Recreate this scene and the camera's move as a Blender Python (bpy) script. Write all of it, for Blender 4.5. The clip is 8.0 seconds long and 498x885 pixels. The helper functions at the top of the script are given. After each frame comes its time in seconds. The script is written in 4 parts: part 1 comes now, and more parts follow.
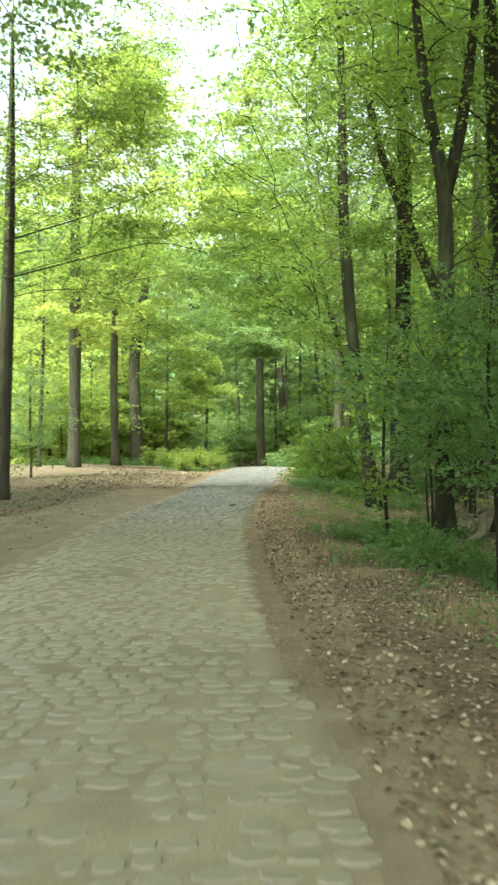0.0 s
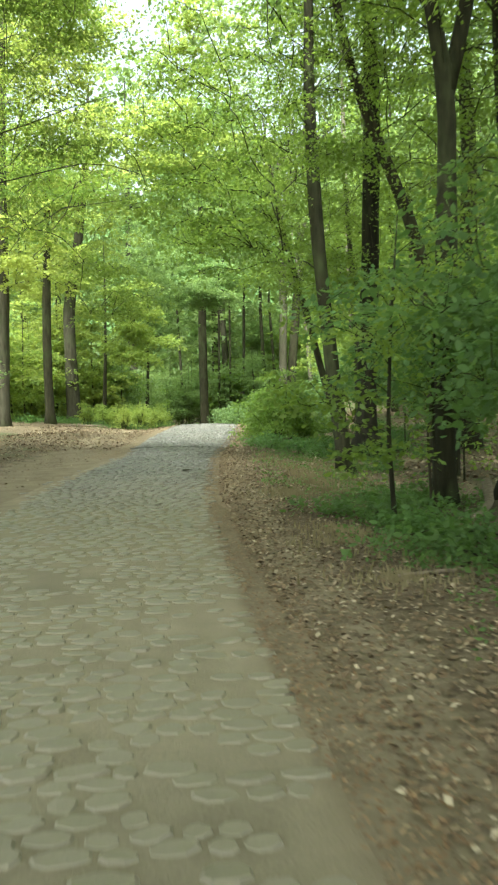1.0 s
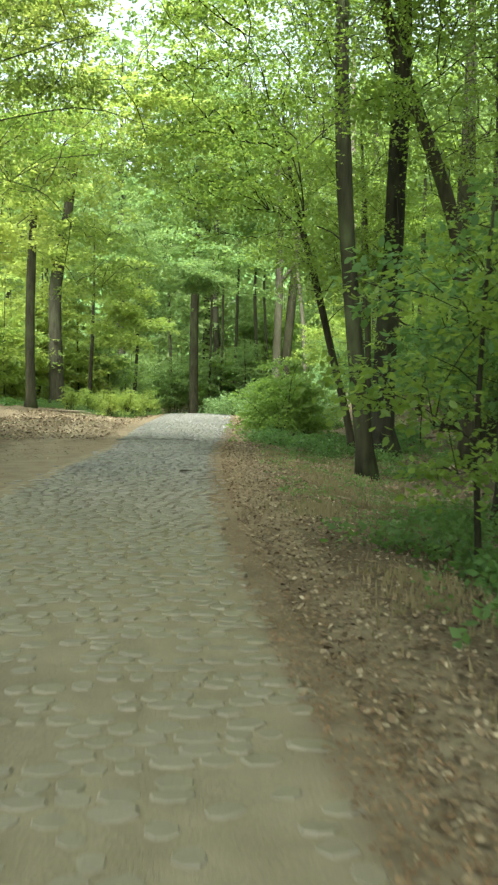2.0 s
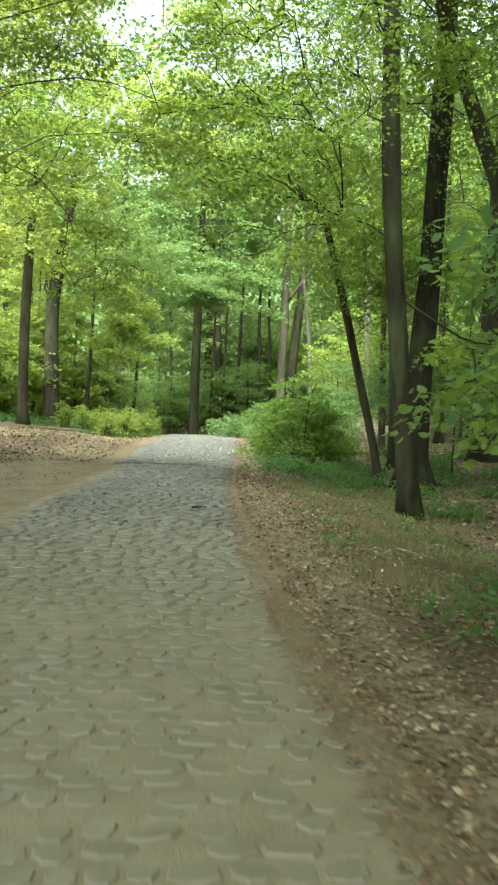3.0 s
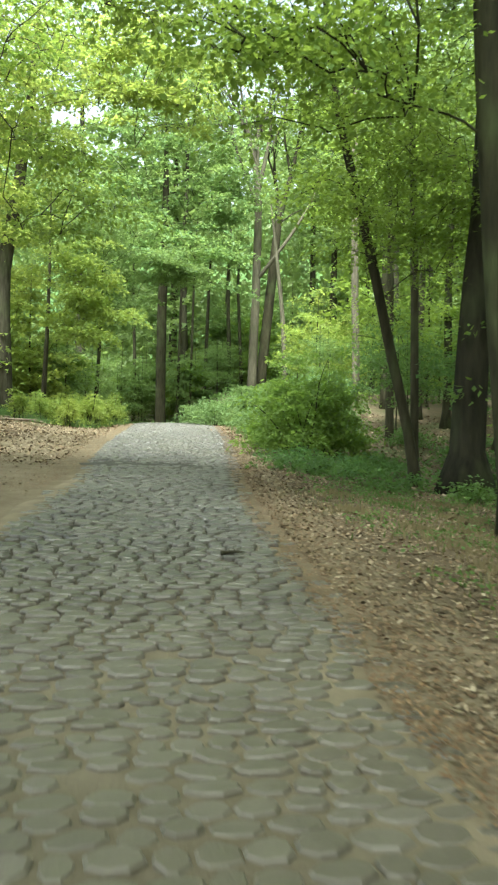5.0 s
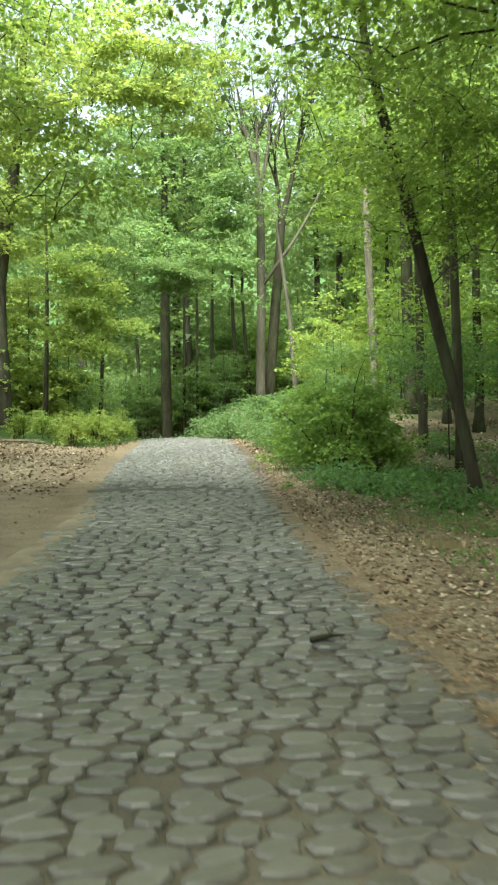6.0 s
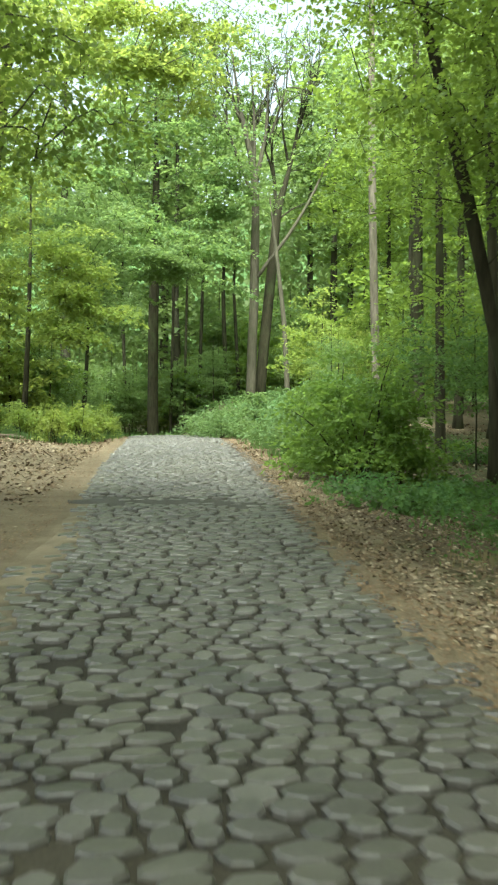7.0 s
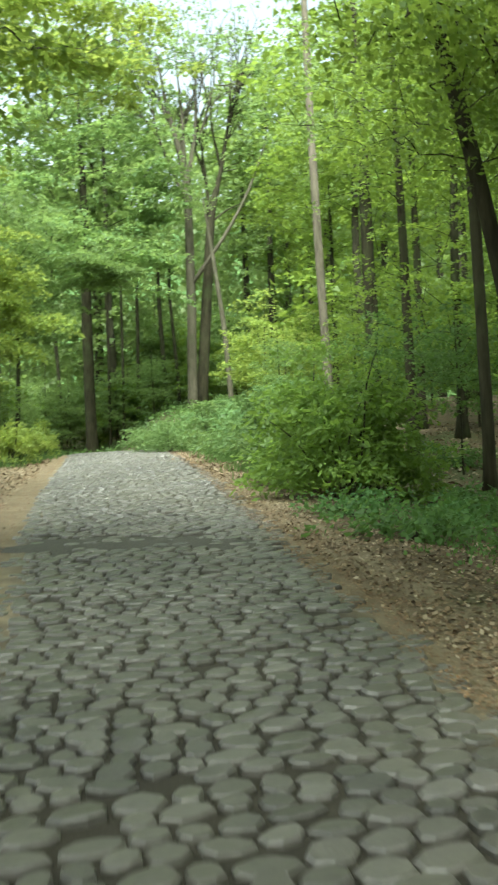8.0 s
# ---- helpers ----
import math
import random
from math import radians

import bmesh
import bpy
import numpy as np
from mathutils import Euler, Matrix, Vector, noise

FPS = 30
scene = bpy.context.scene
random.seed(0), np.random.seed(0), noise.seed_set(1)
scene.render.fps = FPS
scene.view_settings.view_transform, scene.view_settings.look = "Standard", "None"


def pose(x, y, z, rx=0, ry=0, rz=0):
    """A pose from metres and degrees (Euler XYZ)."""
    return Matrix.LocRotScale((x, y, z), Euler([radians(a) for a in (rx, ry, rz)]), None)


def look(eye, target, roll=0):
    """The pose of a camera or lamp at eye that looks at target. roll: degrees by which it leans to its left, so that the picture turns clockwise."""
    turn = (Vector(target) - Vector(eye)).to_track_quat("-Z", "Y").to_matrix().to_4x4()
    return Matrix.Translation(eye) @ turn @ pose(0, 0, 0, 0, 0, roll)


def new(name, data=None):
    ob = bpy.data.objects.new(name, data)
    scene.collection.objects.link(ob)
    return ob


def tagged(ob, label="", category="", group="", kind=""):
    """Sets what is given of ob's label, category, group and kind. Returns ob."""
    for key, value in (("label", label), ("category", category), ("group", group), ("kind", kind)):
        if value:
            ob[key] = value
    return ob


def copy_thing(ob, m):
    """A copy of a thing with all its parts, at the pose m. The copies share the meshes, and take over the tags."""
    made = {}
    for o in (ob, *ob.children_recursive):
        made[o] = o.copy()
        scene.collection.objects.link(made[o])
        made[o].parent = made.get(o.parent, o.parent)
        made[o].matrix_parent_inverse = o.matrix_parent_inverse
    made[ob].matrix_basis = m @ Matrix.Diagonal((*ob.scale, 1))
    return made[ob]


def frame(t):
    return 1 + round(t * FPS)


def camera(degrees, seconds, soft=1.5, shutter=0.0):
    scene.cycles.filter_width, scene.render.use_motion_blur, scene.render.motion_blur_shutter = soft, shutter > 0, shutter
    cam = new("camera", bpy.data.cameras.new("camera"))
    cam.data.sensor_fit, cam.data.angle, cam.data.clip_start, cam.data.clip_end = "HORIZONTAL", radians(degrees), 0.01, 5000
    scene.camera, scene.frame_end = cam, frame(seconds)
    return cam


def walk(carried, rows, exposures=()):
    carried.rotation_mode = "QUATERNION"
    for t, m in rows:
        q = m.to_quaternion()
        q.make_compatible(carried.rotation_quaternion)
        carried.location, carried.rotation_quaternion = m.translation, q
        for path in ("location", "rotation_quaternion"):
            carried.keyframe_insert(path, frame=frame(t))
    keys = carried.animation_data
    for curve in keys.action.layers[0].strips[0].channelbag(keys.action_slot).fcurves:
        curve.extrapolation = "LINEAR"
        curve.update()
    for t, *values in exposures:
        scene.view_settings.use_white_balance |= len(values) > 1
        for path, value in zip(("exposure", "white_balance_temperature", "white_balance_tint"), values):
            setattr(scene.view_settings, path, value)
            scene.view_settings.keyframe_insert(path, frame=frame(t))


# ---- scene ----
EYE = 1.31
cam = camera(32.0, 8.0, soft=2.3, shutter=0.4)
# seconds, x, y, z above the eye's level, yaw to the left, pitch up, roll
PATH = [
    (0.0, 0.087, 0.000, 0.011, -4.54, 0.68, -1.12),
    (0.4, 0.052, 1.261, 0.008, -7.28, -0.43, -1.71),
    (0.5, 0.043, 1.572, 0.007, -7.62, -1.74, -2.31),
    (0.6, 0.033, 1.879, 0.005, -7.95, -2.04, -1.17),
    (1.0, -0.005, 3.091, 0.000, -8.46, -2.28, -1.51),
    (1.2, -0.014, 3.673, -0.001, -8.22, -2.70, -1.42),
    (2.3, -0.036, 6.839, 0.013, -10.05, -2.81, 2.21),
    (2.5, -0.036, 7.395, 0.011, -9.50, -2.73, 3.69),
    (3.0, -0.038, 8.734, -0.005, -9.71, -1.46, 2.09),
    (3.5, -0.056, 9.995, -0.020, -12.63, -1.36, 2.69),
    (4.0, -0.059, 11.140, -0.020, -13.15, -1.49, 1.68),
    (4.5, -0.075, 12.361, -0.015, -12.19, -2.38, 0.97),
    (4.7, -0.080, 12.854, -0.016, -12.46, -2.52, 1.71),
    (5.8, -0.051, 15.551, -0.023, -11.88, -1.65, -1.13),
    (6.0, -0.044, 16.054, -0.022, -12.01, -1.65, -1.07),
    (6.5, -0.024, 17.330, -0.008, -12.44, -1.68, -0.97),
    (7.0, 0.015, 18.575, -0.000, -13.18, -1.79, 0.50),
    (7.4, 0.066, 19.547, 0.012, -14.46, -1.48, 0.20),
    (7.5, 0.083, 19.787, 0.017, -14.57, -1.80, 0.81),
    (8.0, 0.179, 21.000, 0.048, -17.19, -1.32, -2.34),
]


def carried(x, y, z, yaw, pitch, roll):
    """A level heading, then the pitch, then the lean about the line of sight."""
    return pose(x, y, EYE + z, 0, 0, yaw) @ pose(0, 0, 0, 90 + pitch, 0, 0) @ pose(0, 0, 0, 0, 0, roll)


STOPS = 2.08
EARLY, MIDWAY, LATE = (6150, -8), (6000, -6), (6000, -9)
walk(cam, [(t, carried(*row)) for t, *row in PATH], exposures=[(0.0, STOPS + 0.2, *EARLY), (0.4, STOPS + 0.1, *EARLY), (0.8, STOPS, *EARLY), (4.5, STOPS - 0.05, *MIDWAY), (8.0, STOPS - 0.32, *LATE)])

# ---- light: a bright, thinly clouded sky over the wood ----
world = bpy.data.worlds.new("sky")
scene.world = world
world.use_nodes = True
wn = world.node_tree
wn.nodes.clear()
sky = wn.nodes.new("ShaderNodeTexSky")
sky.sky_type = "NISHITA"
sky.sun_disc = False
sky.sun_elevation = radians(57)
sky.sun_rotation = radians(202)
sky.air_density, sky.dust_density, sky.ozone_density = 1.0, 6.0, 0.6
wb = wn.nodes.new("ShaderNodeBackground")
wb.inputs["Strength"].default_value = 0.15
wo = wn.nodes.new("ShaderNodeOutputWorld")
cloud = wn.nodes.new("ShaderNodeHueSaturation")
cloud.inputs["Saturation"].default_value = 0.3
wn.links.new(sky.outputs[0], cloud.inputs["Color"])
wn.links.new(cloud.outputs[0], wb.inputs[0])
wn.links.new(wb.outputs[0], wo.inputs[0])
sun = new("sun", bpy.data.lights.new("sun", "SUN"))
sun.data.energy, sun.data.angle, sun.data.color = 3.0, radians(25), (1.0, 0.96, 0.88)
# a veiled sun, high over the crowns to the left
sun.matrix_world = look((0, 0, 60), Vector((0, 0, 60)) - Vector((math.sin(radians(202)) * math.cos(radians(57)), math.cos(radians(202)) * math.cos(radians(57)), math.sin(radians(57)))))


# ---- materials ----
def material(name):
    m = bpy.data.materials.new(name)
    m.use_nodes = True
    t = m.node_tree
    t.nodes.clear()
    out = t.nodes.new("ShaderNodeOutputMaterial")
    return m, t, out


def node(t, kind, **values):
    n = t.nodes.new(kind)
    for key, value in values.items():
        n.inputs[key.replace("_", " ")].default_value = value
    return n


def ramp(t, source, stops):
    r = t.nodes.new("ShaderNodeValToRGB")
    e = r.color_ramp.elements
    while len(e) < len(stops):
        e.new(0.5)
    for k, (at, colour) in enumerate(stops):
        e[k].position, e[k].color = at, (*colour, 1)
    t.links.new(source, r.inputs[0])
    return r.outputs[0]


def mixed(t, a, b, fac, blend="MIX"):
    m = t.nodes.new("ShaderNodeMix")
    m.data_type, m.blend_type = "RGBA", blend
    for slot, value in ((0, fac), (6, a), (7, b)):
        if isinstance(value, (int, float)):
            m.inputs[slot].default_value = value
        elif isinstance(value, tuple):
            m.inputs[slot].default_value = (*value, 1)
        else:
            t.links.new(value, m.inputs[slot])
    return m.outputs[2]


def noise_at(t, scale, detail=4.0, rough=0.55, stretch=None):
    n = node(t, "ShaderNodeTexNoise", Scale=scale, Detail=detail, Roughness=rough)
    co = t.nodes.new("ShaderNodeTexCoord")
    src = co.outputs["Object"]
    if stretch:
        mp = t.nodes.new("ShaderNodeMapping")
        mp.inputs["Scale"].default_value = stretch
        t.links.new(src, mp.inputs[0])
        src = mp.outputs[0]
    t.links.new(src, n.inputs["Vector"])
    return n.outputs[0]


def finish(t, out, colour, roughness, height=None, depth=0.02, strength=0.6, specular=0.3):
    b = node(t, "ShaderNodeBsdfPrincipled")
    if isinstance(colour, tuple):
        b.inputs["Base Color"].default_value = (*colour, 1)
    else:
        t.links.new(colour, b.inputs["Base Color"])
    b.inputs["Specular IOR Level"].default_value = specular
    if isinstance(roughness, float):
        b.inputs["Roughness"].default_value = roughness
    else:
        t.links.new(roughness, b.inputs["Roughness"])
    if height is not None:
        bump = node(t, "ShaderNodeBump", Strength=strength, Distance=depth)
        t.links.new(height, bump.inputs["Height"])
        t.links.new(bump.outputs[0], b.inputs["Normal"])
    t.links.new(b.outputs[0], out.inputs[0])
    return b


def leaf_material(name, dark, light, through_light, share=0.45):
    """Leaves: matt green above, light shining through, each leaf of its own shade."""
    m, t, out = material(name)
    geo = t.nodes.new("ShaderNodeNewGeometry")
    obj = t.nodes.new("ShaderNodeObjectInfo")
    big = noise_at(t, 0.45, 2.0)
    own = ramp(t, geo.outputs["Random Per Island"], [(0.0, dark), (1.0, light)])
    patch = ramp(t, big, [(0.35, tuple(c * 0.75 for c in dark)), (0.65, tuple(min(1, c * 1.15) for c in light))])
    col = mixed(t, own, patch, 0.4)
    hue = node(t, "ShaderNodeHueSaturation", Value=1.0)
    shift = node(t, "ShaderNodeMapRange")
    shift.inputs[3].default_value, shift.inputs[4].default_value = 0.48, 0.515
    t.links.new(obj.outputs["Random"], shift.inputs[0])
    t.links.new(shift.outputs[0], hue.inputs["Hue"])
    t.links.new(col, hue.inputs["Color"])
    d = node(t, "ShaderNodeBsdfPrincipled", Roughness=0.5)
    d.inputs["Specular IOR Level"].default_value = 0.25
    t.links.new(hue.outputs[0], d.inputs["Base Color"])
    tr = node(t, "ShaderNodeBsdfTranslucent")
    t.links.new(mixed(t, hue.outputs[0], through_light, 0.65), tr.inputs[0])
    mx = node(t, "ShaderNodeMixShader", Fac=share)
    t.links.new(d.outputs[0], mx.inputs[1])
    t.links.new(tr.outputs[0], mx.inputs[2])
    t.links.new(mx.outputs[0], out.inputs[0])
    return m


def bark_material(name, dark, light, green=0.25):
    m, t, out = material(name)
    ridges = noise_at(t, 9.0, 5.0, 0.65, (1, 1, 0.16))
    blotch = noise_at(t, 1.3, 3.0, 0.6, (1, 1, 0.5))
    col = ramp(t, ridges, [(0.3, dark), (0.72, light)])
    moss = ramp(t, blotch, [(0.5, (0, 0, 0)), (0.68, (green, green, green))])
    col = mixed(t, col, (0.07, 0.085, 0.035), moss)
    finish(t, out, col, 0.9, ridges, 0.03, 0.8, 0.15)
    return m


LEAF_BEECH = leaf_material("beech leaf", (0.062, 0.108, 0.022), (0.147, 0.215, 0.045), (0.435, 0.56, 0.085), 0.48)
LEAF_MAPLE = leaf_material("maple leaf", (0.112, 0.165, 0.036), (0.235, 0.295, 0.076), (0.63, 0.7, 0.145), 0.52)
LEAF_OAK = leaf_material("oak leaf", (0.071, 0.12, 0.038), (0.172, 0.236, 0.087), (0.425, 0.56, 0.15), 0.46)
LEAF_SHRUB = leaf_material("shrub leaf", (0.04, 0.085, 0.026), (0.11, 0.18, 0.06), (0.28, 0.43, 0.11), 0.4)
LEAF_HAZEL = leaf_material("hazel leaf", (0.055, 0.105, 0.022), (0.135, 0.215, 0.05), (0.4, 0.56, 0.09), 0.48)
LEAF_SAPLING = leaf_material("sapling leaf", (0.045, 0.09, 0.026), (0.09, 0.16, 0.045), (0.28, 0.43, 0.1), 0.42)
LEAF_BRAMBLE = leaf_material("bramble leaf", (0.075, 0.13, 0.045), (0.135, 0.2, 0.075), (0.32, 0.44, 0.12), 0.42)
GRASS = leaf_material("grass blade", (0.05, 0.09, 0.022), (0.1, 0.145, 0.045), (0.2, 0.31, 0.07), 0.4)
STRAW = leaf_material("dry grass blade", (0.12, 0.105, 0.05), (0.24, 0.2, 0.11), (0.3, 0.26, 0.12), 0.3)
BARK_DARK = bark_material("dark bark", (0.016, 0.0142, 0.0077), (0.053, 0.047, 0.0262), 0.5)
BARK_BEECH = bark_material("beech bark", (0.0112, 0.0107, 0.0052), (0.039, 0.0368, 0.0185), 0.6)
BARK_PALE = bark_material("pale bark", (0.05, 0.044, 0.03), (0.12, 0.106, 0.074), 0.4)
BARK_BIRCH = bark_material("pale flaking bark", (0.085, 0.07, 0.052), (0.21, 0.178, 0.135), 0.25)
# near-black copy of the dark bark, with the trunk's shade put in its colour
BARK_SHADED = bark_material("shaded oak bark", (0.008, 0.0074, 0.0045), (0.03, 0.027, 0.016), 0.4)
BARK_FLECKED = bark_material("flecked bark", (0.02, 0.0178, 0.0108), (0.075, 0.0675, 0.0445), 0.4)


def ground_material():
    m, t, out = material("forest floor")
    fine = noise_at(t, 22.0, 6.0, 0.7)
    mid = noise_at(t, 2.2, 4.0, 0.6)
    wide = noise_at(t, 0.35, 3.0)
    litter = ramp(t, fine, [(0.3, (0.05, 0.036, 0.022)), (0.5, (0.12, 0.09, 0.057)), (0.72, (0.225, 0.18, 0.122))])
    soil = ramp(t, mid, [(0.3, (0.066, 0.05, 0.032)), (0.7, (0.145, 0.112, 0.073))])
    col = mixed(t, litter, soil, 0.4)
    moss = ramp(t, wide, [(0.52, (0, 0, 0)), (0.66, (0.6, 0.6, 0.6))])
    col = mixed(t, col, (0.06, 0.085, 0.03), moss)
    sand_at = t.nodes.new("ShaderNodeAttribute")
    sand_at.attribute_name = "sand"
    sand = ramp(t, mid, [(0.3, (0.15, 0.117, 0.074)), (0.7, (0.25, 0.202, 0.138))])
    sand = mixed(t, sand, litter, 0.25)
    edge = node(t, "ShaderNodeMath")
    edge.operation = "MULTIPLY_ADD"
    t.links.new(mid, edge.inputs[0])
    edge.inputs[1].default_value = 0.9
    t.links.new(sand_at.outputs["Fac"], edge.inputs[2])
    mask = ramp(t, edge.outputs[0], [(0.75, (0, 0, 0)), (1.05, (1, 1, 1))])
    finish(t, out, mixed(t, col, sand, mask), 0.95, fine, 0.03, 0.8, 0.1)
    return m


def road_material():
    """Trodden sand and grit between and over the stones."""
    m, t, out = material("road grit")
    fine = noise_at(t, 60.0, 5.0, 0.7)
    mid = noise_at(t, 3.0, 4.0, 0.6)
    sandy = ramp(t, fine, [(0.3, (0.16, 0.13, 0.084)), (0.7, (0.28, 0.232, 0.155))])
    sandy = mixed(t, sandy, ramp(t, mid, [(0.35, (0.165, 0.133, 0.086)), (0.7, (0.29, 0.242, 0.168))]), 0.5)
    soil = ramp(t, fine, [(0.3, (0.022, 0.019, 0.015)), (0.7, (0.058, 0.05, 0.038))])
    earth = ramp(t, mid, [(0.3, (0.14, 0.108, 0.068)), (0.7, (0.235, 0.188, 0.126))])
    rim = t.nodes.new("ShaderNodeAttribute")
    rim.attribute_name = "rim"
    ragged = node(t, "ShaderNodeMath")
    ragged.operation = "MULTIPLY_ADD"
    t.links.new(mid, ragged.inputs[0])
    ragged.inputs[1].default_value = 0.9
    t.links.new(rim.outputs["Fac"], ragged.inputs[2])
    at = t.nodes.new("ShaderNodeAttribute")
    at.attribute_name = "sand"
    col = mixed(t, soil, sandy, at.outputs["Fac"])
    col = mixed(t, col, earth, ramp(t, ragged.outputs[0], [(0.65, (0, 0, 0)), (1.1, (1, 1, 1))]))
    finish(t, out, col, 0.92, fine, 0.012, 0.7, 0.2)
    return m


def stone_material():
    m, t, out = material("cobble stone")
    geo = t.nodes.new("ShaderNodeNewGeometry")
    obj = t.nodes.new("ShaderNodeObjectInfo")
    fine = noise_at(t, 45.0, 5.0, 0.65)
    add = node(t, "ShaderNodeMath")
    add.operation = "ADD"
    t.links.new(geo.outputs["Random Per Island"], add.inputs[0])
    t.links.new(obj.outputs["Random"], add.inputs[1])
    fr = node(t, "ShaderNodeMath")
    fr.operation = "FRACT"
    t.links.new(add.outputs[0], fr.inputs[0])
    own = ramp(t, fr.outputs[0], [(0.0, (0.042, 0.036, 0.031)), (0.5, (0.082, 0.071, 0.062)), (1.0, (0.148, 0.13, 0.115))])
    col = mixed(t, own, ramp(t, fine, [(0.3, (0.036, 0.035, 0.031)), (0.7, (0.122, 0.11, 0.1))]), 0.4)
    dust = noise_at(t, 1.1, 4.0)
    col = mixed(t, col, (0.118, 0.105, 0.08), ramp(t, dust, [(0.4, (0.05, 0.05, 0.05)), (0.65, (0.55, 0.55, 0.55))]))
    place = t.nodes.new("ShaderNodeSeparateXYZ")
    t.links.new(geo.outputs["Position"], place.inputs[0])
    near = node(t, "ShaderNodeMapRange")
    for k, v in ((1, 10.0), (2, 21.0), (3, 0.75), (4, 0.0)):
        near.inputs[k].default_value = v
    t.links.new(place.outputs["Y"], near.inputs[0])
    col = mixed(t, col, (0.215, 0.177, 0.118), near.outputs[0])
    finish(t, out, col, 0.42, fine, 0.006, 0.6, 0.5)
    return m


def plain_material(name, dark, light, scale, roughness=0.9, depth=0.01):
    m, t, out = material(name)
    n = noise_at(t, scale, 5.0, 0.65)
    finish(t, out, ramp(t, n, [(0.3, dark), (0.7, light)]), roughness, n, depth, 0.6, 0.2)
    return m


def flake_material(name, stops):
    """Small fallen things, each of its own shade."""
    m, t, out = material(name)
    geo = t.nodes.new("ShaderNodeNewGeometry")
    finish(t, out, ramp(t, geo.outputs["Random Per Island"], stops), 0.8, None, specular=0.2)
    return m


FLOOR = ground_material()
RUST = flake_material("rust bud scales", [(0.0, (0.085, 0.05, 0.026)), (0.5, (0.18, 0.105, 0.054)), (0.85, (0.26, 0.165, 0.09)), (1.0, (0.33, 0.25, 0.16))])
FAR_GREEN = plain_material("distant leaves", (0.03, 0.06, 0.018), (0.09, 0.15, 0.045), 0.9, 0.9, 0.5)
GRIT = road_material()
STONE = stone_material()
LITTER = flake_material("fallen leaf", [(0.0, (0.085, 0.057, 0.032)), (0.5, (0.135, 0.091, 0.052)), (0.8, (0.215, 0.158, 0.098)), (1.0, (0.36, 0.295, 0.205))])
GRAVEL = plain_material("dark grit", (0.034, 0.031, 0.026), (0.098, 0.089, 0.074), 40.0)
DEAD = plain_material("dead wood", (0.11, 0.085, 0.06), (0.27, 0.21, 0.15), 14.0)


# ---- the lie of the land ----
def step(v, a, b):
    k = min(1.0, max(0.0, (v - a) / (b - a)))
    return k * k * (3 - 2 * k)


Y_KNOTS = [-40, 0, 9, 12, 16, 20, 24, 28, 33, 38, 48, 56, 64, 72, 90]
RIGHT = [0.6, 0.85, 1.03, 1.2, 1.45, 1.88, 2.35, 3.0, 3.85, 4.75, 6.3, 7.5, 7.9, 6.8, 2.5]
LEFT = [-3.0, -2.8, -2.5, -2.35, -2.0, -1.4, -0.7, 0.05, 0.62, 1.15, 2.5, 3.4, 3.9, 2.9, -1.5]
LEVEL_Y = [-60, 0, 12, 20, 30, 40, 47, 56, 62, 70, 80, 86, 120, 200]
LEVEL_Z = [-0.2, -0.1, -0.06, 0.02, 0.12, 0.27, 0.36, 0.38, 0.1, -0.65, -0.9, -0.85, 0.0, 1.5]


def spline(y, ys, vs):
    """Smooth run through knots: the linear run averaged over four metres."""
    return float(np.interp([y - 2, y - 1, y, y + 1, y + 2], ys, vs).mean())


def right_edge(y):
    return spline(y, Y_KNOTS, RIGHT)


def left_edge(y):
    return spline(y, Y_KNOTS, LEFT)


def level(y):
    return spline(y, LEVEL_Y, LEVEL_Z)


def land(x, y):
    z = level(y)
    out_r, out_l = x - right_edge(y), left_edge(y) - x
    if out_r > 0:
        z -= 0.38 * step(out_r, 0.8, 3.5) * (1 - step(y, 29, 40))
        z += 1.7 * step(out_r, 0.9, 7.0) * step(y, 41, 57) * (1 - step(y, 59, 69) * (1 - step(x, 9.2, 13.5)))
        z += (1.2 * step(out_r, 4, 16) + 0.7) * step(y, 60, 82) * step(x, 9.2, 14)
    if out_l > 0:
        z += 0.24 * step(out_l, 0.6, 3.5) * step(y, 20, 38) + 0.25 * step(out_l, 4, 8) * step(y, 36, 48)
    rough = max(step(out_r, 0.2, 2), step(out_l, 0.2, 2)) * (1 - step(abs(x) + abs(y), 150, 300))
    z += rough * (0.10 * noise.noise((x * 0.35, y * 0.35, 0.3)) + 0.035 * noise.noise((x * 1.6, y * 1.6, 4.3)))
    return z


def mesh_of(name, verts, faces, materials, smooth=False):
    me = bpy.data.meshes.new(name)
    me.from_pydata(verts, [], faces)
    for m in materials:
        me.materials.append(m)
    if smooth:
        me.polygons.foreach_set("use_smooth", [True] * len(me.polygons))
    me.update()
    return me


def quads(name, verts, per, materials):
    """A mesh of many loose faces with per corners each, from one array of corners."""
    verts = np.asarray(verts, np.float32).reshape(-1, 3)
    n = len(verts) // per
    me = bpy.data.meshes.new(name)
    me.vertices.add(n * per)
    me.vertices.foreach_set("co", verts.ravel())
    me.loops.add(n * per)
    me.loops.foreach_set("vertex_index", np.arange(n * per, dtype=np.int32))
    me.polygons.add(n)
    me.polygons.foreach_set("loop_start", np.arange(0, n * per, per, dtype=np.int32))
    for m in materials:
        me.materials.append(m)
    me.update(calc_edges=True)
    return me


def put(name, me, parent=None, label=""):
    ob = new(name, me)
    if parent is not None:
        ob.parent = parent
    if label:
        tagged(ob, label)
    return ob


